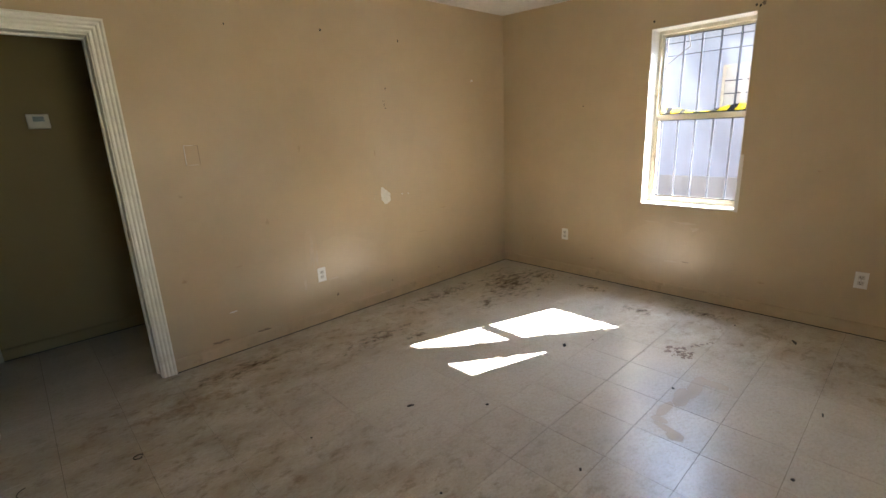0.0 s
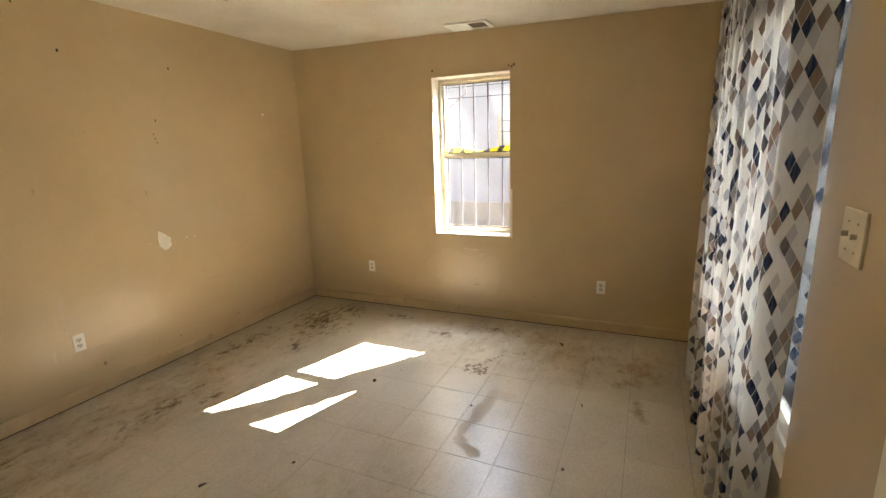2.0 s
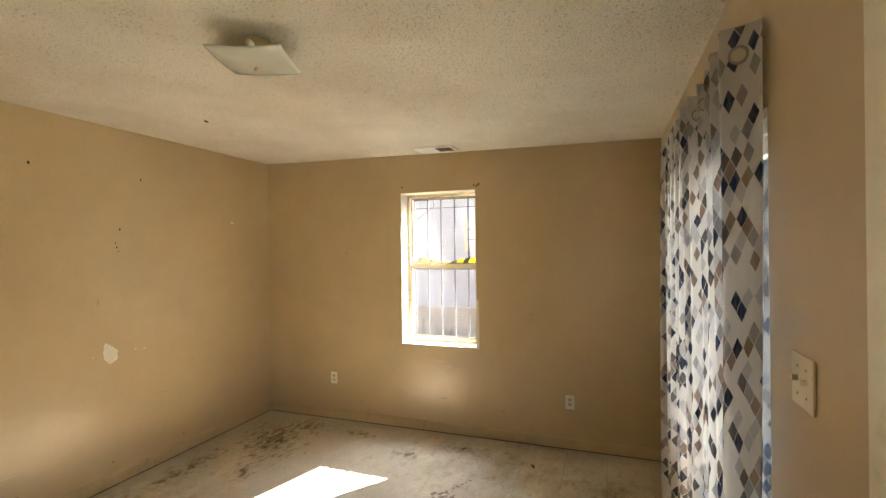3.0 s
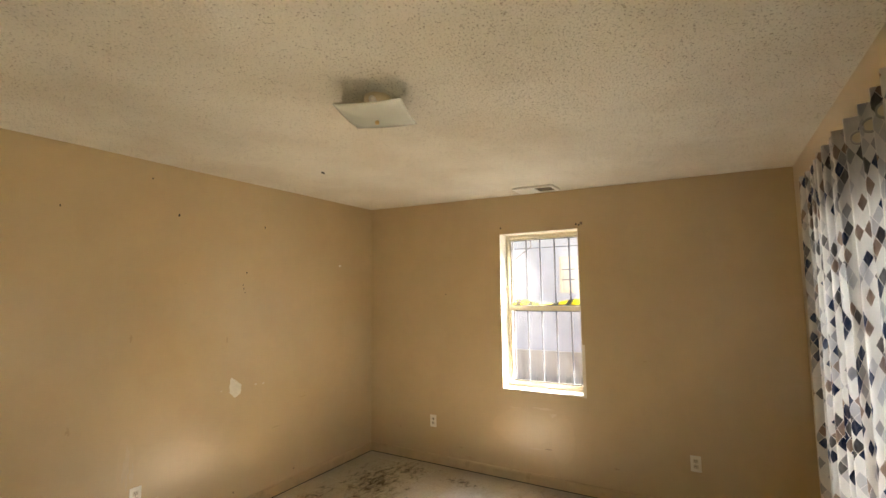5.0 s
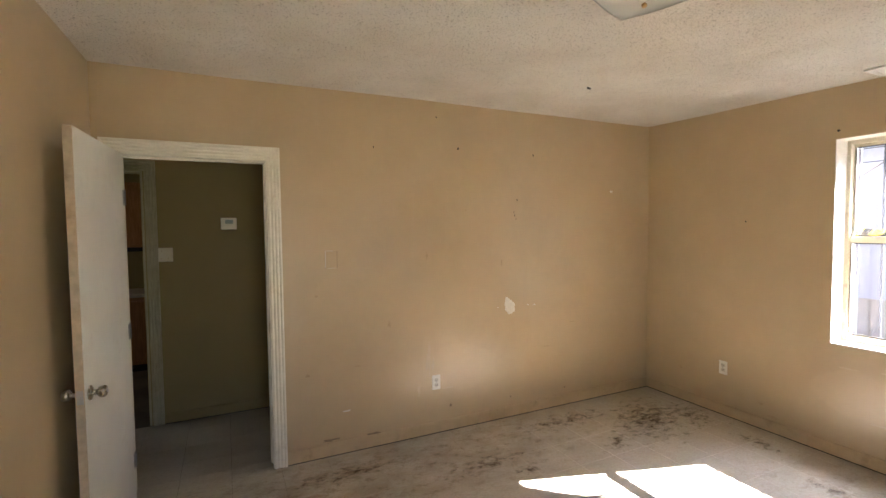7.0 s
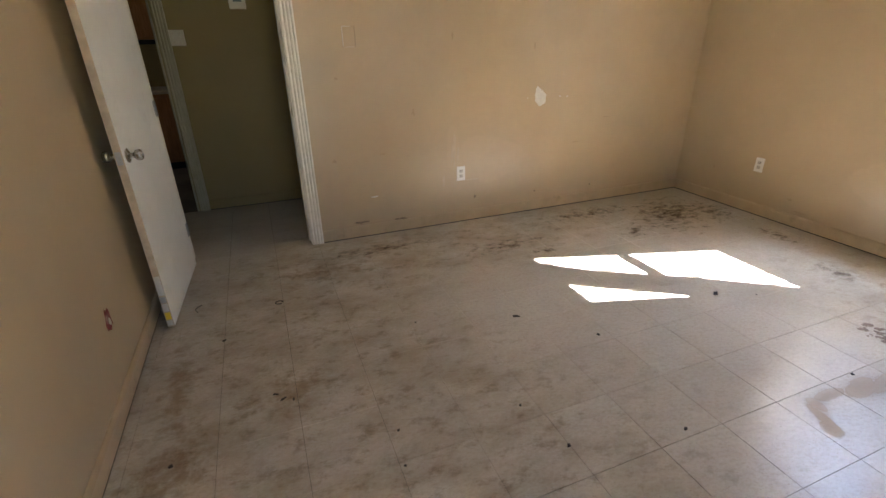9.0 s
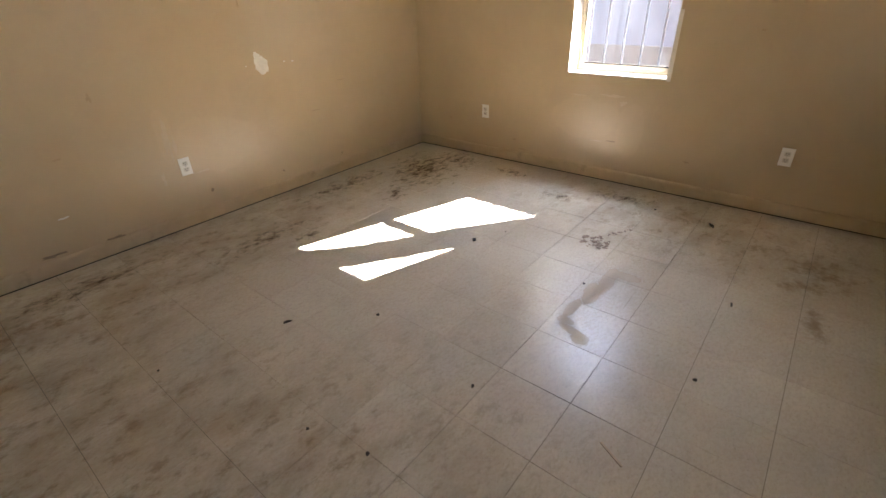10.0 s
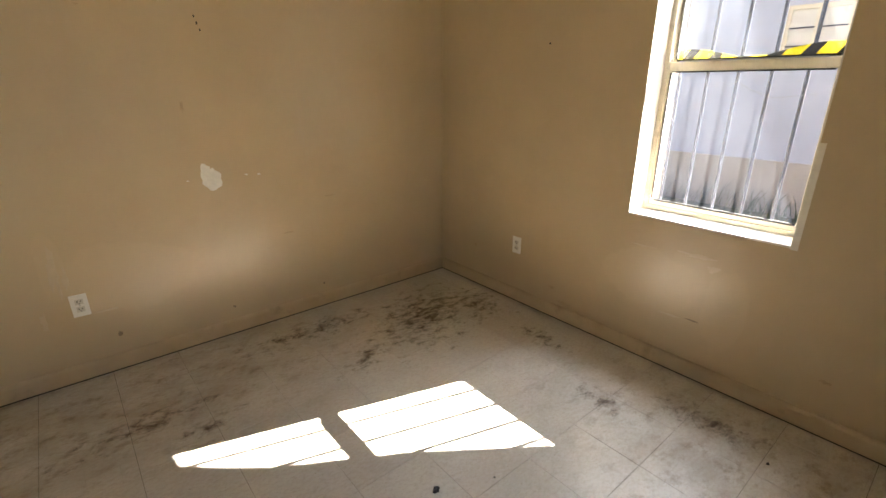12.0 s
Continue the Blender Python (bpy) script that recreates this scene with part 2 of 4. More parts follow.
    ps = k.math("ADD", pud, k.math("MULTIPLY", k.noise(14, 5, 0.65, distortion=0.6), 0.8))
    pm = k.remap(ps, 0.64, 0.72)
    rim = k.math("SUBTRACT", k.remap(ps, 0.58, 0.65), k.remap(ps, 0.68, 0.85))
    c = k.mix(k.math("MULTIPLY", pm, 0.75), c, (0.42, 0.325, 0.22))
    c = k.mix(k.math("MULTIPLY", rim, 0.18), c, (0.22, 0.15, 0.09))
    # scratches
    scr = k.math("MAXIMUM", k.noise(3.0, 3, 0.5, vec=k.scaled(0.7, 30, 1, rot=(0, 0, 0.9))), k.noise(3.0, 3, 0.5, vec=k.scaled(34, 0.8, 1, rot=(0, 0, 0.3))))
    c = k.mix(k.math("MULTIPLY", k.remap(scr, 0.70, 0.74), 0.25), c, (0.25, 0.2, 0.14))
    k.color(c)
    k.rough(k.math("ADD", 0.27, k.math("MULTIPLY", pm, 0.33)))
    k.bump(k.math("ADD", k.noise(70, 4), k.math("MULTIPLY", k.noise(9, 3), 2.0)), 0.18, 0.001)
    return k.m


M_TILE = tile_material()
M_JOINT = painted("dirty_joint", (0.14, 0.11, 0.08), 0.9, 0.2)


def dirty_glass(name, dirt, tone=(0.85, 0.88, 0.95)):
    """Clear pane with a film of dust that scatters some light."""
    k = Nodes(name)
    k.t.nodes.remove(k.b)
    tr = k.node("ShaderNodeBsdfTransparent")
    gl = k.node("ShaderNodeBsdfGlossy")
    gl.inputs["Roughness"].default_value = 0.03
    df = k.node("ShaderNodeBsdfTranslucent")
    df.inputs["Color"].default_value = (*tone, 1)
    fr = k.node("ShaderNodeFresnel")
    m1, m2 = k.node("ShaderNodeMixShader"), k.node("ShaderNodeMixShader")
    smear = k.noise(5, 6, 0.7, vec=k.scaled(1, 1, 0.5), distortion=0.8)
    k.put(m1.inputs[0], k.remap(smear, 0.25, 0.8, dirt * 0.5, dirt * 1.6))
    k.put(m1.inputs[1], tr.outputs[0])
    k.put(m1.inputs[2], df.outputs[0])
    k.put(m2.inputs[0], fr.outputs[0])
    k.put(m2.inputs[1], m1.outputs[0])
    k.put(m2.inputs[2], gl.outputs[0])
    k.put(k.t.nodes["Material Output"].inputs[0], m2.outputs[0])
    return k.m


M_GLASS = dirty_glass("dusty_window_glass", 0.0035, (0.80, 0.88, 1.0))
M_FILM = dirty_glass("wrinkled_plastic_film", 0.004, (0.86, 0.91, 1.0))


def shade_glass():
    k = Nodes("frosted_lamp_glass", 0.09, spec=0.7)
    k.color(k.mix(k.noise(8, 4), (0.74, 0.76, 0.68), (0.80, 0.81, 0.73)))
    k.b.inputs["Transmission Weight"].default_value = 0.25
    k.b.inputs["Coat Weight"].default_value = 0.5
    return k.m


M_SHADE = shade_glass()


def tape_material():
    """Yellow tape with slanted black bars."""
    k = Nodes("hazard_tape", 0.4)
    s = k.node("ShaderNodeSeparateXYZ")
    k.put(s.inputs[0], k.pos())
    u = k.math("ADD", s.outputs["Y"], k.math("MULTIPLY", s.outputs["Z"], 0.75))
    f = k.math("FRACT", k.math("MULTIPLY", u, 8.3))
    k.color(k.mix(k.math("GREATER_THAN", f, 0.56), (0.85, 0.60, 0.01), (0.02, 0.018, 0.015)))
    tl = k.node("ShaderNodeBsdfTranslucent")
    k.put(tl.inputs[0], k.b.inputs["Base Color"].links[0].from_socket)
    mx = k.node("ShaderNodeMixShader")
    mx.inputs[0].default_value = 0.12
    k.put(mx.inputs[1], k.b.outputs[0])
    k.put(mx.inputs[2], tl.outputs[0])
    k.put(k.t.nodes["Material Output"].inputs[0], mx.outputs[0])
    return k.m


M_TAPE = tape_material()


def curtain_material():
    """White cloth printed with slanted lozenges in navy, greys and taupe; light comes through it."""
    k = Nodes("printed_curtain_cloth", 0.85, spec=0.2)
    uv = k.node("ShaderNodeUVMap").outputs[0]
    s = k.node("ShaderNodeSeparateXYZ")
    k.put(s.inputs[0], uv)
    wob = k.noise(5.0, 1, 0.5, vec=uv)
    wob2 = k.noise(7.0, 1, 0.5, vec=k.scaled(1, 1, 1, vec=uv, loc=(4.0, 7.0, 0)))
    u = k.math("ADD", k.math("MULTIPLY", s.outputs["X"], 1 / 0.027), k.math("MULTIPLY", wob2, 0.8))
    v = k.math("ADD", k.math("MULTIPLY", s.outputs["Y"], 1 / 0.064), k.math("MULTIPLY", wob, 0.45))
    a, b = k.math("ADD", u, v), k.math("SUBTRACT", v, k.math("MULTIPLY", u, 0.75))
    fa, fb = k.math("FLOOR", a), k.math("FLOOR", b)
    cell = k.node("ShaderNodeCombineXYZ")
    k.put(cell.inputs[0], fa)
    k.put(cell.inputs[1], fb)
    wn_ = k.node("ShaderNodeTexWhiteNoise", noise_dimensions="2D")
    k.put(wn_.inputs["Vector"], cell.outputs[0])
    ramp = k.node("ShaderNodeValToRGB")
    ramp.color_ramp.interpolation = "CONSTANT"
    stops = ((0.0, (0.76, 0.74, 0.72)), (0.55, (0.55, 0.54, 0.56)), (0.69, (0.025, 0.045, 0.11)), (0.78, (0.15, 0.14, 0.15)), (0.86, (0.33, 0.245, 0.20)), (0.93, (0.36, 0.35, 0.37)))
    el = ramp.color_ramp.elements
    while len(el) < len(stops):
        el.new(0.5)
    for e, (p, c) in zip(el, stops):
        e.position, e.color = p, (*c, 1)
    k.put(ramp.inputs[0], wn_.outputs["Value"])
    ea = k.math("ABSOLUTE", k.math("SUBTRACT", k.math("FRACT", a), 0.5))
    eb = k.math("ABSOLUTE", k.math("SUBTRACT", k.math("FRACT", b), 0.5))
    edge = k.math("GREATER_THAN", k.math("MAXIMUM", ea, eb), 0.472)
    brush = k.remap(k.noise(30, 4, 0.6, vec=k.scaled(3, 0.5, 1, vec=uv, rot=(0, 0, 0.5))), 0.35, 0.75, 0.0, 0.25)
    c = k.mix(brush, ramp.outputs[0], (0.55, 0.53, 0.53))
    c = k.mix(edge, c, (0.78, 0.74, 0.72))
    k.color(c)
    k.bump(k.noise(300, 2, vec=uv), 0.15, 0.0006)
    tl = k.node("ShaderNodeBsdfTranslucent")
    k.put(tl.inputs[0], c)
    mx = k.node("ShaderNodeMixShader")
    mx.inputs[0].default_value = 0.42
    k.put(mx.inputs[1], k.b.outputs[0])
    k.put(mx.inputs[2], tl.outputs[0])
    k.put(k.t.nodes["Material Output"].inputs[0], mx.outputs[0])
    return k.m


M_CURTAIN = curtain_material()


def wood_material(name, c1, c2, rough=0.4):
    k = Nodes(name, rough)
    g = k.noise(6, 5, 0.6, vec=k.scaled(12, 12, 1), distortion=1.0)
    k.color(k.mix(k.remap(g, 0.3, 0.7), c1, c2))
    k.bump(g, 0.1, 0.001)
    return k.m


M_OAK = wood_material("orange_oak", (0.30, 0.13, 0.04), (0.45, 0.22, 0.08))
M_BARK = wood_material("tree_bark", (0.07, 0.055, 0.04), (0.16, 0.13, 0.10), 0.9)
M_STUCCO = painted("white_stucco", (0.45, 0.475, 0.56), 0.9, 0.05, (0.55, 0.5, 0.46), 0.5, 2)
# unseen outer face, dark so that little sun bounces to the neighbour
M_OUTER = painted("low_bounce_brown", (0.15, 0.105, 0.075), 0.9, 0.1, None, 0.5, 3)
M_FOOTING = painted("tan_footing", (0.42, 0.385, 0.345), 0.9, 0.08, (0.4, 0.32, 0.25), 0.5, 3)
# grey of an unseen slab, tuned for the light it bounces indoors
M_CONCRETE = painted("bounce_slab_concrete", (0.21, 0.20, 0.175), 0.9, 0.12, (0.12, 0.11, 0.09), 0.6, 4)
M_ROOF = painted("grey_shingle", (0.12, 0.115, 0.11), 0.9, 0.2, (0.06, 0.06, 0.06), 0.8, 10)
M_SOIL = painted("dry_soil_and_grass", (0.17, 0.16, 0.10), 0.95, 0.3, (0.08, 0.10, 0.04), 0.9, 1.5)
M_LEAF = painted("weed_leaves", (0.07, 0.10, 0.04), 0.7, 0.3, None, 0.2, 6)
M_COUNTER = painted("white_laminate", (0.65, 0.62, 0.55), 0.35, 0.04, (0.4, 0.33, 0.25), 0.1, 8)


# ---- mesh helpers ----
def box(bm, x0, x1, y0, y1, z0, z1, bevel=0.0):
    r = bmesh.ops.create_cube(bm, size=1.0)
    for v in r["verts"]:
        v.co = (x0 + (v.co.x + 0.5) * (x1 - x0), y0 + (v.co.y + 0.5) * (y1 - y0), z0 + (v.co.z + 0.5) * (z1 - z0))
    if bevel:
        es = list({e for v in r["verts"] for e in v.link_edges})
        bmesh.ops.bevel(bm, geom=es, offset=bevel, segments=2, profile=0.6, affect="EDGES")
    return bm


def boxes(*spans, bevel=0.0):
    bm = bmesh.new()
    for s in spans:
        box(bm, *s, bevel=bevel)
    return bm


def lathe(profile, segs=24, bm=None, m=None):
    """Turns (radius, height) pairs round the z axis."""
    bm = bm or bmesh.new()
    m = m or Matrix()
    rings = []
    for r, z in profile:
        rings.append([bm.verts.new(m @ Vector((r * math.cos(2 * math.pi * i / segs), r * math.sin(2 * math.pi * i / segs), z))) for i in range(segs)])
    for a, b in zip(rings, rings[1:]):
        for i in range(segs):
            j = (i + 1) % segs
            bm.faces.new((a[i], a[j], b[j], b[i]))
    bm.faces.new(list(reversed(rings[0])))
    bm.faces.new(rings[-1])
    return bm


def tube(points, radius, segs=8, bm=None, taper=1.0):
    bm = bm or bmesh.new()
    rings, n = [], len(points)
    pts = [Vector(p) for p in points]
    for i, p in enumerate(pts):
        d = (pts[min(i + 1, n - 1)] - pts[max(i - 1, 0)]).normalized()
        side = d.cross(Vector((0.13, 0.31, 0.94))).normalized()
        up = side.cross(d).normalized()
        r = radius * (1 + (taper - 1) * i / max(1, n - 1))
        rings.append([bm.verts.new(p + r * (math.cos(2 * math.pi * j / segs) * side + math.sin(2 * math.pi * j / segs) * up)) for j in range(segs)])
    for a, b in zip(rings, rings[1:]):
        for j in range(segs):
            bm.faces.new((a[j], a[(j + 1) % segs], b[(j + 1) % segs], b[j]))
    bm.faces.new(list(reversed(rings[0])))
    bm.faces.new(rings[-1])
    return bm


def flake(radius, thick, seed, squash=1.0, n=14, rough=0.35):
    """A thin ragged crumb or patch, lying flat."""
    rnd = random.Random(seed)
    bm = bmesh.new()
    low, top, mid = [], [], []
    for i in range(n):
        a = 2 * math.pi * i / n
        r = radius * (1 + rough * (rnd.random() * 2 - 1))
        x, y = r * math.cos(a), r * math.sin(a) * squash
        low.append(bm.verts.new((x, y, 0)))
        top.append(bm.verts.new((x * 0.86, y * 0.86, thick * (0.7 + 0.6 * rnd.random()))))
    c = bm.verts.new((0, 0, thick))
    for i in range(n):
        j = (i + 1) % n
        bm.faces.new((low[i], low[j], top[j], top[i]))
        bm.faces.new((top[i], top[j], c))
    bm.faces.new(list(reversed(low)))
    return bm


def mesh_of(name, bm, material, smooth=False):
    me = bpy.data.meshes.new(name)
    bmesh.ops.recalc_face_normals(bm, faces=bm.faces[:])
    bm.to_mesh(me)
    bm.free()
    me.materials.append(material)
    if smooth:
        for p in me.polygons:
            p.use_smooth = True
    return me


def part(name, bm, material, parent=None, label="", smooth=False, m=None):
    ob = new(name, mesh_of(name, bm, material, smooth))
    if parent is not None:
        ob.parent = parent
    if m is not None:
        ob.matrix_local = m
    return tagged(ob, label)


def thing(name, m, label, category, group="", kind=""):
    ob = new(name)
    ob.empty_display_size = 0.05
    ob.matrix_world = m
    return tagged(ob, label, category, group, kind)


def structure(name, bm, material, label="", category="", smooth=False):
    return tagged(part(name, bm, material, smooth=smooth), label, category, kind="structure")


# ---- ground, walls, ceiling ----
structure("ground", boxes((-40, 60, -50, 50, GROUND - 0.3, GROUND)), M_SOIL, "dry soil yard with sparse grass", "ground")
floor = structure("floor", boxes((XW - 0.3, XE + 0.3, YS - 0.12, 7.4, GROUND + 0.002, -0.0035)), M_JOINT, "worn off-white vinyl tile floor, stained", "floor")
WIN = (1.428, 2.15, 0.785, 2.19)
TE = 4.50
structure("wall_east", boxes((XE, TE, YS - 0.12, WIN[0], -0.003, ZC), (XE, TE, WIN[1], YN + 0.118, -0.003, ZC), (XE, TE, WIN[0], WIN[1], -0.003, WIN[2]), (XE, TE, WIN[0], WIN[1], WIN[3], ZC)),
          M_WALL, "tan painted wall with a barred window opening", "wall")
DX0, DX1, DZ = -0.105, 0.735, 2.083
YB = YN + 0.118
structure("wall_east_outer", boxes((TE, 4.64, YS - 0.12, WIN[0] - 0.012, -0.003, ZC), (TE, 4.64, WIN[1] + 0.04, YB, -0.003, ZC), (TE, 4.64, WIN[0] - 0.012, WIN[1] + 0.04, -0.003, WIN[2] - 0.05), (TE, 4.64, WIN[0] - 0.012, WIN[1] + 0.04, 2.31, ZC)), M_OUTER, "outer leaf of the east wall, dark brown to limit bounce", "wall")
structure("wall_north", boxes((XW - 0.12, DX0, YN, YB, -0.003, ZC), (DX1, XE - 0.001, YN, YB, -0.003, ZC), (DX0, DX1, YN, YB, DZ, ZC)), M_WALL, "tan painted wall with scuffs and nail holes", "wall")
structure("wall_west", boxes((XW - 0.12, XW, YS - 0.12, YN - 0.001, -0.003, ZC)), M_WALL, "tan painted wall behind the open door", "wall")
PX0, PX1, PZ, PS = 1.765, 3.30, 2.03, 0.62
QX0, QX1 = 0.33, 1.17
structure("wall_south", boxes((XW, QX0, YS - 0.12, YS, -0.003, ZC), (QX1, PX0, YS - 0.12, YS, -0.003, ZC), (PX1, XE - 0.001, YS - 0.12, YS, -0.003, ZC), (QX0, QX1, YS - 0.12, YS, 2.05, ZC), (PX0, PX1, YS - 0.12, YS, PZ, ZC), (PX0, PX1, YS - 0.12, YS, -0.003, PS)),
          M_WALL, "tan painted wall with a wide curtained window", "wall")
# hall and the room across it
HX0, HX1 = -1.6, 1.7
structure("wall_hall_north", boxes((HX0, -0.92, HALL_Y, HALL_Y + 0.11, -0.003, ZC), (-0.125, HX1, HALL_Y, HALL_Y + 0.11, -0.003, ZC), (-0.92, -0.125, HALL_Y, HALL_Y + 0.11, 2.11, ZC)), M_HALL, "hallway wall, tan darkened for the hall's shade", "wall")
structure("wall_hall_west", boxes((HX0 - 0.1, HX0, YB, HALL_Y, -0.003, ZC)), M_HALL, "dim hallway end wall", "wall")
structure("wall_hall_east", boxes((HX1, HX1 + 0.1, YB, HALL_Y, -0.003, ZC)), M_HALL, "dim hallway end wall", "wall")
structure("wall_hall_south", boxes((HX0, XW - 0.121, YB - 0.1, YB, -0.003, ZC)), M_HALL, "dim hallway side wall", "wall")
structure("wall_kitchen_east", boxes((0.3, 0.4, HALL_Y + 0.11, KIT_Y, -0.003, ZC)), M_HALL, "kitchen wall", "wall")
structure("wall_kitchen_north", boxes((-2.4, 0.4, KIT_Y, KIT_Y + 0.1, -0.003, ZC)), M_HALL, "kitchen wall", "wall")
# opening out of view, added to let the kitchen fill in
structure("wall_kitchen_west", boxes((-2.5, -2.4, HALL_Y + 0.11, 5.88, -0.003, ZC), (-2.5, -2.4, 6.22, KIT_Y, -0.003, ZC), (-2.5, -2.4, 5.88, 6.22, -0.003, 1.38), (-2.5, -2.4, 5.88, 6.22, 1.72, ZC)), M_HALL, "kitchen wall with an unseen opening added for fill light", "wall")
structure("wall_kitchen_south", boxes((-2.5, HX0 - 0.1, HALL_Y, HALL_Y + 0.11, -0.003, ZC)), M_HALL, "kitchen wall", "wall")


def ceiling_mesh():
    bm = bmesh.new()
    nx, ny = 30, 26
    g = [[bm.verts.new((XW - 0.1 + (TE - 0.05 - XW + 0.1) * i / nx, YS - 0.1 + (YB - YS + 0.05) * j / ny, 0)) for j in range(ny + 1)] for i in range(nx + 1)]
    for v in bm.verts:
        v.co.z = ceiling_at(v.co.x, v.co.y)
    for i in range(nx):
        for j in range(ny):
            bm.faces.new((g[i][j], g[i][j + 1], g[i + 1][j + 1], g[i + 1][j]))
    r = bmesh.ops.extrude_face_region(bm, geom=bm.faces[:])
    for v in r["geom"]:
        if isinstance(v, bmesh.types.BMVert):
            v.co.z += 0.03
    return bm


structure("ceiling", ceiling_mesh(), M_CEIL, "warm white popcorn textured ceiling", "ceiling")
structure("ceiling_hall", boxes((-2.5, HX1 + 0.1, YB, KIT_Y + 0.1, ZC, ZC + 0.06)), M_CEIL, "dim popcorn ceiling of the hallway", "ceiling")
# roof out of view, its deep south overhang added to keep sun out
structure("roof", boxes((-2.9, 4.76, -1.9, KIT_Y + 0.5, ZC + 0.08, ZC + 0.18)), M_ROOF, "unseen roof slab, its south overhang added to block sun", "roof")


# ---- skirting ----
def skirting(name, length, m, label, mat_=M_BASE):
    """A board with a rounded top and a shoe, from x = 0 to length, its back on y = 0."""
    prof = ((0, 0.008), (0.014, 0.008), (0.014, 0.074), (0.011, 0.084), (0.006, 0.09), (0, 0.092))
    bm = bmesh.new()
    a = [bm.verts.new((0, -d, z)) for d, z in prof]
    b = [bm.verts.new((length, -d, z)) for d, z in prof]
    for i in range(len(prof)):
        j = (i + 1) % len(prof)
        bm.faces.new((a[i], b[i], b[j], a[j]))
    bm.faces.new(a)
    bm.faces.new(list(reversed(b)))
    ob = structure(name, bm, mat_, label, "baseboard")
    ob.matrix_world = m
    # black strip paints the shade in the gap below the board
    part("gap_shade", boxes((0, length, -0.0125, -0.001, 0.0006, 0.0045)), M_DARK, ob, "black strip for the shade in the gap under the board")
    return ob


B = "tan painted wooden baseboard, scuffed and dirty"
skirting("baseboard", XE - 0.806 - 0.015, pose(0.806, YN, 0), B)
skirting("baseboard", YN - YS, pose(XE, YN, 0, 0, 0, -90), B)
skirting("baseboard", YN - YS, pose(XW, YS, 0, 0, 0, 90), B)
skirting("baseboard", XE - 0.015 - 1.252, pose(XE - 0.015, YS, 0, 0, 0, 180), B)
skirting("baseboard", HX1 + 0.035, pose(-0.035, HALL_Y, 0), "hallway baseboard in the same darkened tan", M_HALL)

# ---- door casings ----
FLUTE = ((0, 0), (0, 0.009), (0.005, 0.013), (0.012, 0.013), (0.017, 0.008), (0.021, 0.008), (0.027, 0.014), (0.033, 0.014), (0.038, 0.009), (0.042, 0.009), (0.048, 0.016), (0.055, 0.016), (0.060, 0.011), (0.064, 0.013), (0.070, 0.021), (0.080, 0.021), (0.082, 0.0))


PLAIN = ((0, 0), (0, 0.014), (0.004, 0.017), (0.088, 0.017), (0.092, 0.014), (0.092, 0))


def casing(name, x0, x1, top, m, label, FLUTE=FLUTE, mat_=M_TRIM):
    """Moulded casing round an opening x0 to x1, on a wall face y = 0 that looks to -y."""
    root = thing(name, m, label, "door casing", kind="structure")

    def strip(a, b):
        bm = bmesh.new()
        va = [bm.verts.new(p) for p in a]
        vb = [bm.verts.new(p) for p in b]
        for i in range(len(a)):
            j = (i + 1) % len(a)
            bm.faces.new((va[i], vb[i], vb[j], va[j]))
        bm.faces.new(va)
        bm.faces.new(list(reversed(vb)))
        return bm

    part("casing_leg", strip([(x0 - u, -d, 0) for u, d in FLUTE], [(x0 - u, -d, top + u) for u, d in FLUTE]), mat_, root)
    part("casing_leg", strip([(x1 + u, -d, 0) for u, d in FLUTE], [(x1 + u, -d, top + u) for u, d in FLUTE]), mat_, root)
    part("casing_head", strip([(x0 - u, -d, top + u) for u, d in FLUTE], [(x1 + u, -d, top + u) for u, d in FLUTE]), mat_, root)
    return root


def lining(name, x0, x1, y0, y1, top, label, mat_=M_TRIM):
    """Jamb boards inside an opening, with a door stop."""
    root = thing(name, pose(0, 0, 0), label, "door frame", kind="structure")
    t = 0.018
    part("jamb", boxes((x0, x0 + t, y0, y1, 0, top - t), bevel=0.002), mat_, root)
    part("jamb", boxes((x1 - t, x1, y0, y1, 0, top - t), bevel=0.002), mat_, root)
    part("head_jamb", boxes((x0, x1, y0, y1, top - t, top), bevel=0.002), mat_, root)
    s0, s1 = y0 + 0.085, y0 + 0.115
    part("door_stop", boxes((x1 - t - 0.011, x1 - t + 0.001, s0, s1, 0, top - t), bevel=0.002), mat_, root)
    part("door_stop", boxes((x0 + t - 0.001, x0 + t + 0.011, s0, s1, 0, top - t), bevel=0.002), mat_, root)
    part("head_stop", boxes((x0 + t, x1 - t, s0, s1, top - t - 0.011, top - t + 0.001), bevel=0.002), mat_, root)
    return root


casing("trim_1", DX0 + 0.012, DX1 - 0.012, DZ - 0.012, pose(0, YN, 0), "cream fluted door casing with chipped paint")
frame_1 = lining("door_frame_1", DX0, DX1, YN - 0.002, YB + 0.002, DZ, "cream painted door frame with a strike plate")
strike = part("strike_plate", boxes((DX1 - 0.0195, DX1 - 0.0175, 3.732, 3.762, 0.915, 0.985), bevel=0.0006), M_BRASS, frame_1, "tarnished brass strike plate")
part("latch_hole", boxes((DX1 - 0.0202, DX1 - 0.019, 3.738, 3.757, 0.928, 0.97)), M_DARK, frame_1)
casing("trim_2", -0.92 + 0.012, -0.125 + 0.008, 2.10, pose(0, HALL_Y, 0), "cream hallway door casing, darkened for the hall's shade", FLUTE, M_TRIM_SHADED)
lining("door_frame_2", -0.92, -0.125, HALL_Y - 0.002, HALL_Y + 0.112, 2.11, "cream door frame across the hallway, darkened for shade", M_TRIM_SHADED)
casing("trim_3", -(QX1 - 0.012), -(QX0 + 0.012), 2.038, pose(0, YS, 0, 0, 0, 180), "cream door casing beside the light switch", PLAIN)
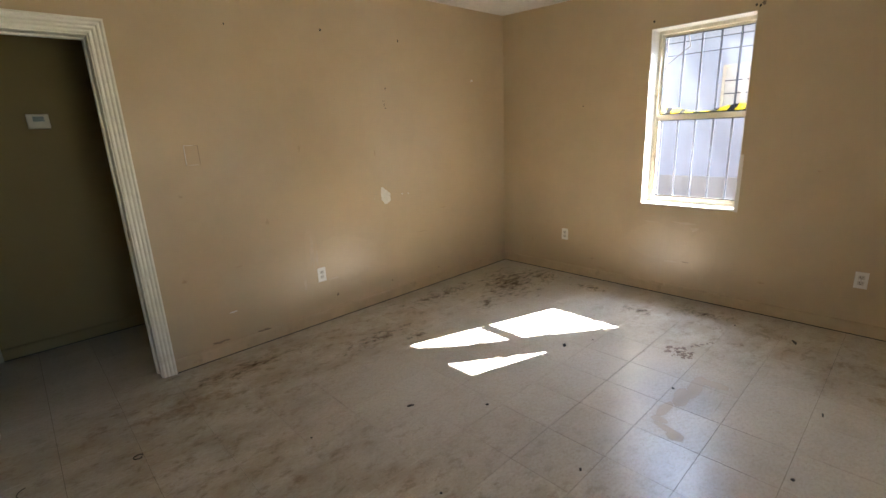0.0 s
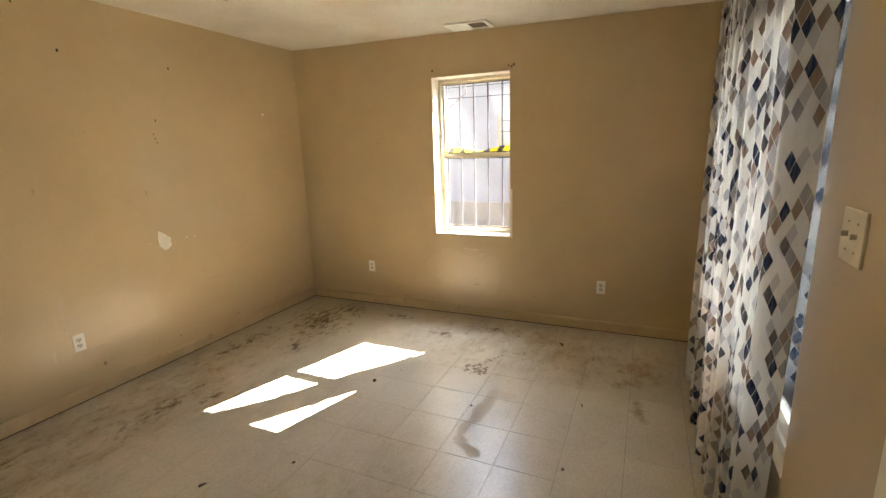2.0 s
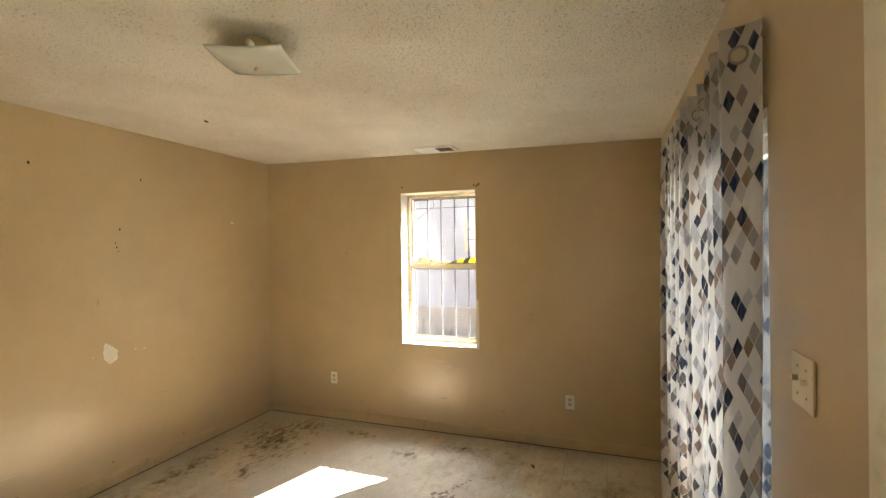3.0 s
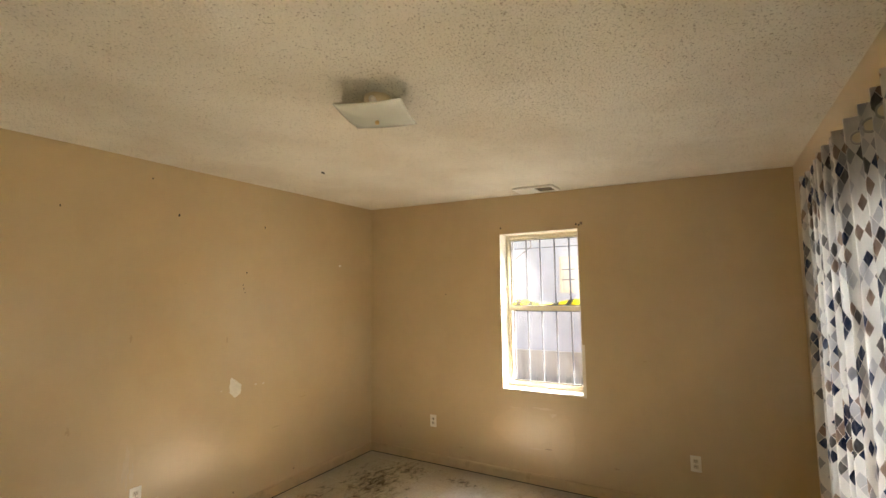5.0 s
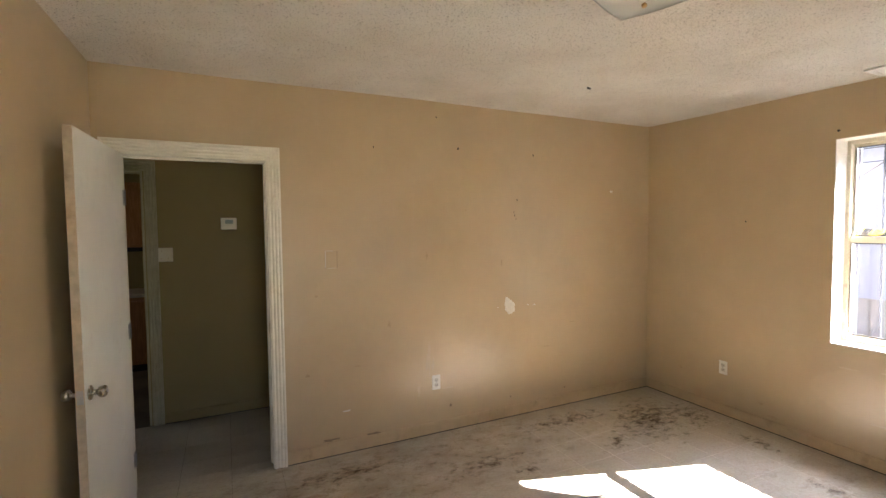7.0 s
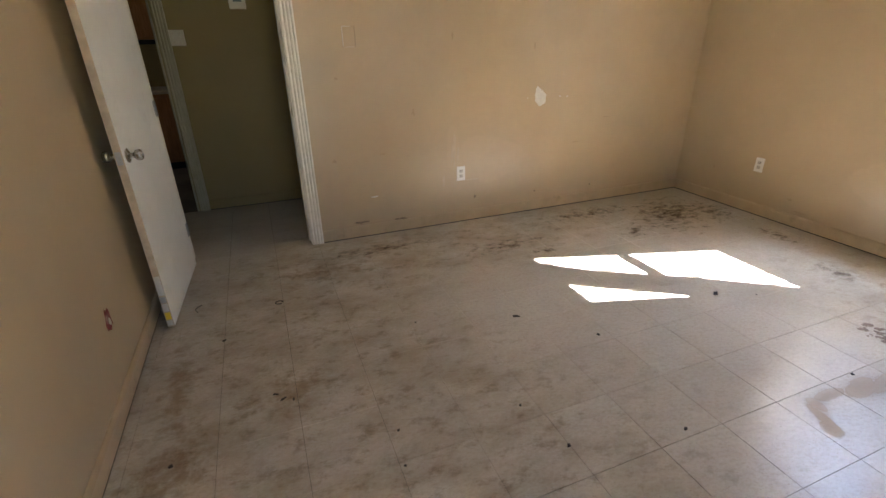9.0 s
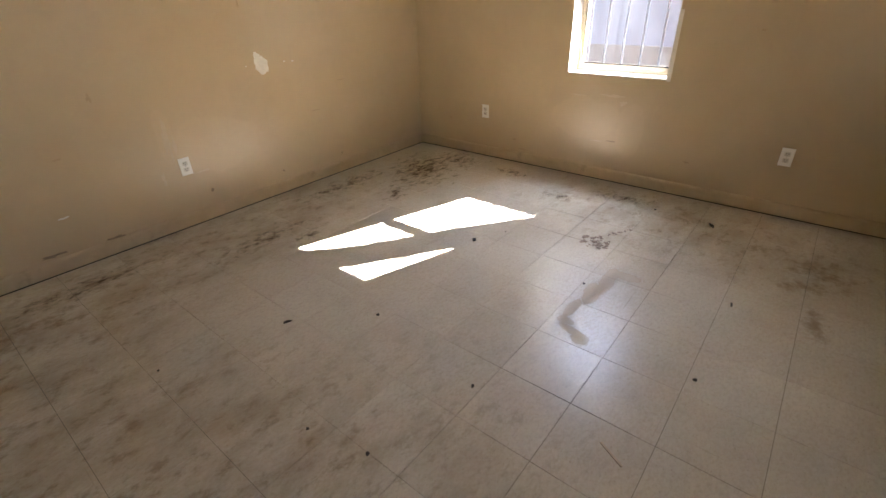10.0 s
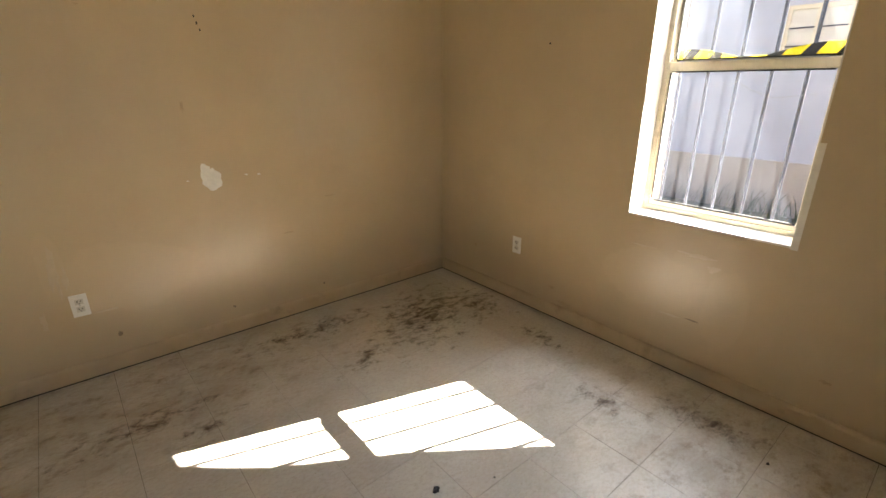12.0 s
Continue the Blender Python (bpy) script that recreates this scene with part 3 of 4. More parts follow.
# doorway left open to the outside to add light behind the camera
lining("door_frame_3", QX0, QX1, YS - 0.122, YS + 0.002, 2.05, "cream door frame of a doorway left open for fill light")

# ---- the open door ----
hinge, tip = Vector((-0.075, 3.655, 0)), Vector((-0.114, 2.855, 0))
yaw = math.degrees(math.atan2(tip.y - hinge.y, tip.x - hinge.x))
LEAF = (tip - hinge).length
door = thing("door_1", pose(hinge.x, hinge.y, 0.008, 0, 0, yaw), "flush white interior door standing open, edge unpainted", "door", kind="structure")
part("door_leaf", boxes((0.001, LEAF - 0.0015, -0.017, 0.017, 0, 2.05), bevel=0.0015), M_DOOR, door)
part("door_edge", boxes((LEAF - 0.002, LEAF, -0.0165, 0.0165, 0.001, 2.049)), M_DOOR_EDGE, door, "unpainted beige door edge")
part("latch_plate", boxes((LEAF - 0.0005, LEAF + 0.0015, -0.0125, 0.0125, 0.87, 0.93), bevel=0.0006), M_STEEL, door, "steel latch plate")
latch = part("latch_bolt", boxes((LEAF, LEAF + 0.009, -0.006, 0.006, 0.893, 0.907), bevel=0.002), M_STEEL, door)
KNOB = ((0.0, 0.0), (0.031, 0.0), (0.033, 0.003), (0.030, 0.008), (0.016, 0.012), (0.0125, 0.016), (0.0125, 0.030), (0.021, 0.034), (0.0255, 0.042), (0.026, 0.055), (0.022, 0.062), (0.011, 0.064), (0.0, 0.064))
for s in (1, -1):
    kn = part("door_handle", lathe(KNOB[1:-1], 28), M_CHROME, door, "worn chrome door knob", True, pose(LEAF - 0.062, 0.017 * s, 0.9, -90 * s))
    part("lock_button", lathe(((0.006, 0.0), (0.006, 0.003), (0.004, 0.0045)), 14), M_STEEL, kn, "", False, pose(0, 0, 0.064))
for z0, z1, mat_ in ((0.19, 0.30, M_PAPER), (0.145, 0.18, M_STEEL), (0.095, 0.14, M_PAPER), (0.045, 0.088, M_YELLOW), (0.01, 0.04, M_PAPER)):
    part("edge_sticker", boxes((LEAF - 0.0005, LEAF + 0.0008, -0.013, 0.013, z0, z1)), mat_, door, "peeling maker's sticker")
for z in (0.25, 1.02, 1.80):
    h = part("hinge", lathe(((0.0055, -0.045), (0.0055, 0.045)), 12), M_STEEL, door, "", True, pose(-0.002, 0.02, z))
    part("hinge_leaf", boxes((0.0, 0.03, -0.003, -0.001, -0.044, 0.044)), M_STEEL, h)

# ---- barred window in the east wall ----
win = thing("window_1", pose(0, 0, 0), "single-hung window with cream frame and dusty glass", "window", kind="structure")
y0, y1, z0, z1 = WIN
SX, SB = 4.392, 4.462
part("window_reveal", boxes((XE - 0.002, SX, y1 - 0.003, y1 + 0.001, z0, z1), (XE - 0.002, SX, y0 - 0.001, y0 + 0.003, z0, z1), (XE - 0.002, SX, y0, y1, z1 - 0.003, z1 + 0.001)), M_REVEAL, win, "cream painted plaster reveal")
bm = boxes((XE - 0.006, SX + 0.01, y0 + 0.003, y1 - 0.003, z0 - 0.004, z0 + 0.006), bevel=0.003)
part("window_sill", bm, M_REVEAL, win, "chipped white painted sill")
fr = 0.026
for nm, s in (("frame_side", (SX, SB, y1 - fr, y1, z0 + 0.006, z1)), ("frame_side", (SX, SB, y0, y0 + fr, z0 + 0.006, z1)), ("frame_head", (SX, SB, y0 + fr, y1 - fr, z1 - 0.03, z1)), ("frame_foot", (SX, SB, y0 + fr, y1 - fr, z0 + 0.006, z0 + 0.03))):
    part(nm, boxes(s, bevel=0.003), M_CREAM_METAL, win)


def sash(name, x, za, zb, rail_low, rail_top):
    root = part(name, boxes((x, x + 0.022, y0 + fr + 0.002, y1 - fr - 0.002, za, za + rail_low), bevel=0.003), M_CREAM_METAL, win)
    part("top_rail", boxes((x, x + 0.022, y0 + fr + 0.002, y1 - fr - 0.002, zb - rail_top, zb), bevel=0.003), M_CREAM_METAL, root)
    for ya, yb in ((y0 + fr + 0.002, y0 + fr + 0.012), (y1 - fr - 0.010, y1 - fr - 0.002)):
        part("stile", boxes((x + 0.001, x + 0.021, ya, yb, za + rail_low, zb - rail_top), bevel=0.003), M_CREAM_METAL, root)
    p = part("pane", boxes((x + 0.010, x + 0.014, y0 + fr + 0.010, y1 - fr - 0.009, za + rail_low - 0.004, zb - rail_top + 0.004)), M_GLASS, root, "dusty clear glass")
    p.visible_shadow = False
    g = part("glazing_seal", boxes((x - 0.001, x + 0.009, y0 + fr + 0.018, y1 - fr - 0.018, zb - rail_top - 0.006, zb - rail_top), (x - 0.001, x + 0.009, y0 + fr + 0.018, y1 - fr - 0.018, za + rail_low, za + rail_low + 0.010), (x - 0.001, x + 0.009, y1 - fr - 0.0155, y1 - fr - 0.0105, za + rail_low + 0.010, zb - rail_top - 0.006)), M_DARK, root)
    return root


sash("lower_sash", SX + 0.006, z0 + 0.03, 1.522, 0.022, 0.042)
sash("upper_sash", SX + 0.036, 1.490, z1 - 0.03, 0.036, 0.020)
part("sash_ledge", boxes((SX + 0.002, SX + 0.03, y0 + fr + 0.05, y1 - fr - 0.05, 1.522, 1.527), bevel=0.001), M_STEEL, win)

# hazard tape along the lower hem of a plastic film over the upper sash
def sagging(ytop, n=28):
    rows = []
    for i in range(n + 1):
        f = i / n
        y = y1 - fr - 0.004 - f * (y1 - y0 - 2 * fr - 0.008)
        sag = -0.05 * max(0.0, 1 - abs(f - 0.47) / 0.42) ** 1.4 + 0.004 * math.sin(9 * f)
        rows.append((y, sag))
    return rows


bm = bmesh.new()
rows = sagging(0)
lo = [bm.verts.new((SB + 0.010 + 0.003 * math.sin(i), y, 1.530)) for i, (y, s) in enumerate(rows)]
hi = [bm.verts.new((SB + 0.010 + 0.003 * math.cos(i * 1.7), y, max(1.541, 1.580 + s))) for i, (y, s) in enumerate(rows)]
for i in range(len(rows) - 1):
    bm.faces.new((lo[i], lo[i + 1], hi[i + 1], hi[i]))
tagged(part("warning_tape", bm, M_TAPE), "yellow and black striped tape sagging across the window", "tape")
bm = bmesh.new()
NZ = 14
grid = []
for j in range(NZ + 1):
    row = []
    for i, (y, s) in enumerate(rows):
        zb_ = 1.579 + s
        z = zb_ + (z1 - 0.03 - zb_) * j / NZ
        row.append(bm.verts.new((SB + 0.016 + 0.004 * noise.noise((y * 9, z * 5, 0)), y, z)))
    grid.append(row)
for j in range(NZ):
    for i in range(len(rows) - 1):
        bm.faces.new((grid[j][i], grid[j][i + 1], grid[j + 1][i + 1], grid[j + 1][i]))
film_ob = tagged(part("plastic_film", bm, M_FILM, smooth=True), "wrinkled clear plastic film over the upper window pane", "plastic film")
film_ob.visible_shadow = False
tagged(part("tape_strip", boxes((XE - 0.0025, XE - 0.0005, y0 - 0.022, y0 + 0.004, z0 - 0.01, 1.21), bevel=0.0004), M_REVEAL), "strip of white tape along the window's plaster edge", "tape")

crack = [(SX + 0.015, 1.86 - 0.05 * i, 1.385 + 0.02 * math.sin(i * 1.1) + (0.03 if i < 2 else 0.0) - 0.012 * max(0, i - 5)) for i in range(8)]
part("glass_crack", tube(crack, 0.0011, 5), M_STEEL, win, "thin curved crack in the lower pane")
for i, (y, z, dy, dz) in enumerate(((2.118, 0.845, -0.05, -0.03), (2.118, 0.86, -0.02, 0.035), (2.115, 1.535, -0.035, 0.035), (2.118, 1.56, -0.02, -0.04))):
    shred = tube([(SX - 0.003, y, z), (SX - 0.012, y + dy * 0.4, z + dz * 0.2), (SX - 0.008, y + dy * 0.8, z + dz * 0.7), (SX - 0.004, y + dy, z + dz)], 0.0028, 5, taper=0.4)
    tagged(part("plastic_shred", shred, M_WHITE_PLASTIC), "torn shred of clear plastic stuck to the window frame", "plastic scrap")

# iron security bars outside
bars = thing("window_bars", pose(4.70, 0, 0), "dark grey iron security bars outside the window", "window bars")
for i in range(6):
    part("bar", tube([(0, 2.20 - 0.143 * i, 0.70), (0, 2.20 - 0.143 * i, 2.30)], 0.0084, 8), M_BAR, bars)
for z in (0.72, 2.28):
    part("cross_bar", boxes((-0.006, 0.006, 1.34, 2.26, z - 0.012, z + 0.012), bevel=0.001), M_BAR, bars)
for y in (1.34, 2.26):
    for z in (0.72, 2.28):
        part("wall_bracket", boxes((-0.062, 0.006, y - 0.012, y + 0.012, z - 0.012, z + 0.012), bevel=0.001), M_BAR, bars)

# ---- wide window behind the curtain ----
gd = thing("window_2", pose(0, 0, 0), "wide sliding window with white frame behind the curtain", "window", kind="structure")
yy0, yy1 = YS - 0.10, YS - 0.03
for nm, s in (("frame_side", (PX0, PX0 + 0.045, yy0, yy1, PS, PZ)), ("frame_side", (PX1 - 0.045, PX1, yy0, yy1, PS, PZ)), ("frame_head", (PX0 + 0.045, PX1 - 0.045, yy0, yy1, PZ - 0.045, PZ)), ("window_sill", (PX0 + 0.045, PX1 - 0.045, yy0, yy1, PS, PS + 0.035))):
    part(nm, boxes(s, bevel=0.003), M_REVEAL, gd)
mid = (PX0 + PX1) / 2
for a, b, yq in ((PX0 + 0.045, mid + 0.03, yy1 - 0.03), (mid - 0.03, PX1 - 0.045, yy0 + 0.008)):
    p = part("sash", boxes((a, a + 0.05, yq, yq + 0.022, PS + 0.036, PZ - 0.046), bevel=0.003), M_REVEAL, gd)
    part("stile", boxes((b - 0.05, b, yq, yq + 0.022, PS + 0.036, PZ - 0.046), bevel=0.003), M_REVEAL, p)
    part("rail", boxes((a + 0.05, b - 0.05, yq, yq + 0.022, PS + 0.036, PS + 0.10), bevel=0.003), M_REVEAL, p)
    part("rail", boxes((a + 0.05, b - 0.05, yq, yq + 0.022, PZ - 0.10, PZ - 0.046), bevel=0.003), M_REVEAL, p)
    q = part("pane", boxes((a + 0.046, b - 0.046, yq + 0.009, yq + 0.013, PS + 0.096, PZ - 0.096)), M_GLASS, p)
    q.visible_shadow = False

# ---- curtains ----
ROD_Y, ROD_Z = -0.016, 2.175


def curtain(x0, x1, turns, seed, slack, flare, label):
    """One panel hung by eyelets: x0 to x1 along the rod, with that many folds."""
    rnd = random.Random(seed)
    top, bottom, nx, nz = 2.25, 0.06, 300, 56
    bm = bmesh.new()
    uvl = bm.loops.layers.uv.new("UVMap")
    ph = [rnd.uniform(0, 6.28) for _ in range(4)]
    grid, arc = [], [0.0]

    def at(f, g):
        """f along the rod, g from the top (0) to the hem (1)."""
        ff = f ** slack
        a = 2 * math.pi * turns * ff
        amp = (0.038 + 0.010 * math.sin(2.3 * f * 3 + ph[0])) * (1 - 0.25 * g)
        y = ROD_Y + 0.008 + amp * math.sin(a - 0.9) + 0.012 * g * math.sin(a * 0.5 + ph[1]) + 0.006 * math.sin(a * 2 + ph[2] + 3 * g)
        x = x0 + 0.05 * g * g * (1 - f) + (x1 + flare * g - x0) * f + 0.010 * math.sin(2 * a) * (1 - g) + 0.02 * g * math.sin(5 * f + ph[3])
        return x, max(y, YS + 0.018 + 0.004 * math.sin(40 * f))

    for i in range(1, nx + 1):
        p, q = at((i - 1) / nx, 0.1), at(i / nx, 0.1)
        arc.append(arc[-1] + math.hypot(q[0] - p[0], q[1] - p[1]))
    for j in range(nz + 1):
        g = j / nz
        row = []
        for i in range(nx + 1):
            x, y = at(i / nx, g)
            z = top + (bottom - top) * g + 0.006 * math.sin(i * 0.11 + seed) * g
            row.append((bm.verts.new((x, y, z)), arc[i], z))
        grid.append(row)
    for j in range(nz):
        for i in range(nx):
            q = (grid[j][i], grid[j][i + 1], grid[j + 1][i + 1], grid[j + 1][i])
            fc = bm.faces.new([v[0] for v in q])
            for lp, v in zip(fc.loops, q):
                lp[uvl].uv = (v[1] + seed * 0.37, v[2])
    me = mesh_of("curtain", bm, M_CURTAIN, True)
    ob = tagged(new("curtain", me), label, "curtain", "curtains over the wide window")
    sol = ob.modifiers.new("cloth", "SOLIDIFY")
    sol.thickness = 0.0018
    # eyelets where the cloth crosses the rod
    for i in range(int(turns + 0.4)):
        f = ((i + 0.145) / turns) ** (1 / slack)
        xa, ya = at(f - 0.004, 0.034)
        xb, yb = at(f + 0.004, 0.034)
        ang = math.degrees(math.atan2(yb - ya, xb - xa))
        xc, yc = at(f, 0.034)
        ring = bmesh.new()
        segs, ms = 24, 8
        rr = []
        for s in range(segs):
            t = 2 * math.pi * s / segs
            rr.append([ring.verts.new(((0.021 + 0.005 * math.cos(2 * math.pi * k / ms)) * math.cos(t), 0.0035 * math.sin(2 * math.pi * k / ms), (0.021 + 0.005 * math.cos(2 * math.pi * k / ms)) * math.sin(t))) for k in range(ms)])
        for s in range(segs):
            for k in range(ms):
                ring.faces.new((rr[s][k], rr[(s + 1) % segs][k], rr[(s + 1) % segs][(k + 1) % ms], rr[s][(k + 1) % ms]))
        e = part("eyelet", ring, M_STEEL, ob, "brushed steel eyelet", True, pose(xc, yc, ROD_Z, 0, 0, ang))
        part("eyelet_opening", lathe(((0.0175, -0.0022), (0.0175, 0.0022)), 20), M_IVORY, e, "", False, pose(0, 0, 0, 90))
    return ob


CL = "white curtain printed with navy, grey and taupe lozenges"
curtain(1.735, 2.535, 5.5, 1, 1.05, -0.02, CL)
curtain(2.55, 3.36, 6.5, 2, 1.0, 0.12, CL)
rod = tagged(part("curtain_rod", tube([(1.79, ROD_Y - 0.012, ROD_Z), (3.46, ROD_Y - 0.012, ROD_Z)], 0.006, 12), M_CREAM_METAL), "thin cream metal curtain rod on wall brackets", "curtain rod")
for x in (1.81, 3.44):
    part("rod_bracket", boxes((x - 0.008, x + 0.008, YS, ROD_Y - 0.015, ROD_Z - 0.012, ROD_Z + 0.012), bevel=0.002), M_CREAM_METAL, rod)

# ---- ceiling lamp ----
LX, LY = 1.868, 1.682
lamp = thing("ceiling_lamp", pose(LX, LY, ceiling_at(LX, LY) + 0.002), "ceiling lamp with a square frosted glass shade, unlit", "ceiling lamp")
part("lamp_base", lathe(((0.058, 0.0), (0.059, -0.02), (0.058, -0.040), (0.050, -0.048), (0.030, -0.050)), 28), M_BEIGE, lamp, "cream metal lamp base", True)
bm = bmesh.new()
N = 22
gr = []
for i in range(N + 1):
    row = []
    for j in range(N + 1):
        u, v = i / N * 2 - 1, j / N * 2 - 1
        lift = 0.020 * max(abs(u), abs(v)) ** 2.5 + 0.010 * max(0.0, abs(u * v) - 0.3)
        row.append(bm.verts.new((0.147 * u, 0.147 * v, -0.110 + lift)))
    gr.append(row)
for i in range(N):
    for j in range(N):
        bm.faces.new((gr[i][j], gr[i + 1][j], gr[i + 1][j + 1], gr[i][j + 1]))
sh = part("shade", bm, M_SHADE, lamp, "bent square frosted glass shade", True, pose(0, 0, 0, 0, 0, 21))
sm = sh.modifiers.new("glass", "SOLIDIFY")
sm.thickness = 0.004
part("finial", lathe(((0.003, -0.109), (0.009, -0.114), (0.010, -0.121), (0.006, -0.127)), 16), M_BRASS, lamp, "brass finial", True)
part("stem", tube([(0, 0, -0.055), (0, 0, -0.116)], 0.004, 10), M_BRASS, lamp)
for a in (20, 200):
    part("lamp_socket", lathe(((0.014, 0), (0.016, 0.03), (0.012, 0.05)), 14), M_WHITE_PLASTIC, lamp, "", True, pose(0.03 * math.cos(radians(a)), 0.03 * math.sin(radians(a)), -0.050, 0, 75, a))

# ---- ceiling vent ----
vent = thing("ceiling_vent", pose(4.045, 1.71, ceiling_at(4.045, 1.71) - 0.004, 1.2), "white louvred ceiling air vent, one half dark", "vent")
VW, VD = 0.11, 0.175
part("vent_frame", boxes((-VW, VW, -VD, -VD + 0.03, -0.014, 0), (-VW, VW, VD - 0.03, VD, -0.014, 0), (-VW, -VW + 0.03, -VD + 0.03, VD - 0.03, -0.014, 0), (VW - 0.03, VW, -VD + 0.03, VD - 0.03, -0.014, 0), (-VW + 0.03, VW - 0.03, -0.008, 0.008, -0.014, 0), bevel=0.002), M_WHITE_PLASTIC, vent)
# black sheet paints the darkness of the open duct
part("vent_backing", boxes((-VW + 0.03, VW - 0.03, -VD + 0.03, VD - 0.03, -0.0065, -0.0055)), M_DARK, vent, "black sheet for the darkness inside the duct")
for i in range(7):
    x = -0.069 + i * 0.023
    part("slat", boxes((-0.009, 0.009, -0.066, 0.066, -0.0006, 0.0006)), M_WHITE_PLASTIC, vent, "", False, pose(x, 0.0765, -0.010, 0, 24, 0))
# blades coloured brown so that the open half looks shaded
for i in range(7):
    part("slat", boxes((-0.078, 0.078, -0.0005, 0.0005, -0.006, 0.0)), M_SMUDGE, vent, "vent blade, brown for the shade of the open half", False, pose(0, -0.133 + i * 0.019, -0.0066))


# ---- electrical plates ----
def plate(w, h, bevel=0.0025):
    return boxes((-w / 2, w / 2, -0.006, 0, -h / 2, h / 2), bevel=bevel)


def outlet(m, label):
    """A duplex socket on a wall face that looks to -y."""
    root = thing("wall_outlet", m, label, "outlet", "wall outlets")
    part("plate", plate(0.070, 0.114), M_WHITE_PLASTIC, root)
    for z in (0.0195, -0.0195):
        f = part("receptacle", boxes((-0.0165, 0.0165, -0.0075, -0.005, z - 0.0135, z + 0.0135), bevel=0.001), M_AGED, root)
        for x, h in ((-0.0065, 0.009), (0.0065, 0.007)):
            part("slot", boxes((x - 0.0019, x + 0.0019, -0.0082, -0.0072, z + 0.001 - h / 2 + 0.002, z + 0.001 + h / 2 + 0.002)), M_DARK, f)
        part("ground_hole", boxes((-0.0025, 0.0025, -0.0082, -0.0072, z - 0.0105, z - 0.006)), M_DARK, f)
    part("screw", lathe(((0.003, 0), (0.0028, 0.0012)), 10), M_STEEL, root, "", False, pose(0, -0.006, 0, 90))
    return root


outlet(pose(1.925, YN, 0.404), "white duplex wall outlet on the tan wall")
outlet(pose(XE, 2.90, 0.404, 0, 0, -90), "white duplex wall outlet on the tan wall")
outlet(pose(XE, 0.640, 0.389, 0, 0, -90), "white duplex wall outlet on the tan wall")


def switch(m, gangs, label, mat_):
    root = thing("light_switch", m, label, "light switch")
    w = 0.070 + 0.046 * (gangs - 1)
    part("plate", plate(w, 0.114), mat_, root)
    for i in range(gangs):
        x = (i - (gangs - 1) / 2) * 0.046
        part("toggle", boxes((x - 0.0045, x + 0.0045, -0.018, -0.005, -0.002, 0.010), bevel=0.0015), mat_, root)
        for z in (0.03, -0.03):
            part("screw", lathe(((0.003, 0), (0.0028, 0.0012)), 10), M_BRASS, root, "", False, pose(x, -0.006, z, 90))
    return root


switch(pose(1.541, YS, 1.372, 0, 0, 180), 2, "ivory double light switch beside the curtain", M_IVORY)
switch(pose(0.01, HALL_Y, 1.415), 2, "ivory double light switch in the hallway", M_IVORY)
blank = tagged(part("blank_plate", plate(0.078, 0.120, 0.001), M_BASE), "blank wall plate painted tan like the wall", "wall plate")
blank.matrix_world = pose(1.129, YN, 1.40)
# brown strips paint the shadow gap that outlines the plate
part("plate_gap_shade", boxes((-0.042, -0.0385, -0.003, -0.0003, -0.061, 0.061), (0.039, 0.043, -0.002, -0.0003, -0.061, 0.061), (-0.0385, 0.039, -0.002, -0.0003, 0.0598, 0.0615)), M_SMUDGE, blank, "brown strips for the shadow gap round the plate")
part("pale_edge", boxes((-0.0412, -0.0384, -0.0066, -0.001, -0.055, 0.058), (-0.0384, 0.015, -0.0066, -0.001, 0.0598, 0.0622), (-0.02, 0.03, -0.0066, -0.001, -0.0615, -0.0598)), M_PLASTER, blank, "pale strip along the plate's edge")
for z in (0.042, -0.042):
    part("screw", lathe(((0.003, 0), (0.0028, 0.0012)), 10), M_BASE, blank, "", False, pose(0, -0.006, z, 90))
th = thing("thermostat", pose(0.495, HALL_Y, 1.668), "ivory wall thermostat with a grey display", "thermostat")
part("thermostat_body", boxes((-0.062, 0.062, -0.028, 0, -0.05, 0.05), bevel=0.006), M_IVORY, th)
part("display", boxes((-0.028, 0.034, -0.0295, -0.027, 0.0, 0.034)), painted("grey_display", (0.16, 0.19, 0.16), 0.2, 0.03), th, "grey green display")
for x in (-0.02, 0.0, 0.02):
    part("button", boxes((x - 0.007, x + 0.007, -0.0305, -0.027, -0.032, -0.022), bevel=0.001), M_IVORY, th)

# ---- kitchen glimpsed across the hall ----
cab = thing("base_cabinet", pose(-0.62, KIT_Y, 0), "orange oak base cabinet in the far kitchen", "cabinet")
part("cabinet_body", boxes((-0.6, 0.6, -0.6, -0.001, 0.09, 0.86), bevel=0.003), M_OAK, cab)
for x in (-0.3, 0.3):
    d = part("cabinet_door", boxes((x - 0.27, x + 0.27, -0.62, -0.601, 0.13, 0.82), bevel=0.004), M_OAK, cab)
    part("knob", lathe(((0.008, 0), (0.008, 0.012), (0.016, 0.018), (0.012, 0.028)), 14), M_DARK, d, "", True, pose(x + 0.2, -0.62, 0.7, 90))
part("kickboard", boxes((-0.6, 0.6, -0.54, -0.001, 0.0, 0.09)), M_DARK, cab)
tagged(part("worktop", boxes((-1.24, 0.0, KIT_Y - 0.64, KIT_Y - 0.001, 0.862, 0.90), bevel=0.004), M_DOOR_EDGE), "tan laminate worktop on the oak cabinet", "worktop")
up = thing("wall_cabinet", pose(-0.62, KIT_Y, 1.42), "orange oak wall cabinet with black knobs", "cabinet")
part("cabinet_body", boxes((-0.6, 0.6, -0.33, -0.001, 0, 0.76), bevel=0.003), M_OAK, up)
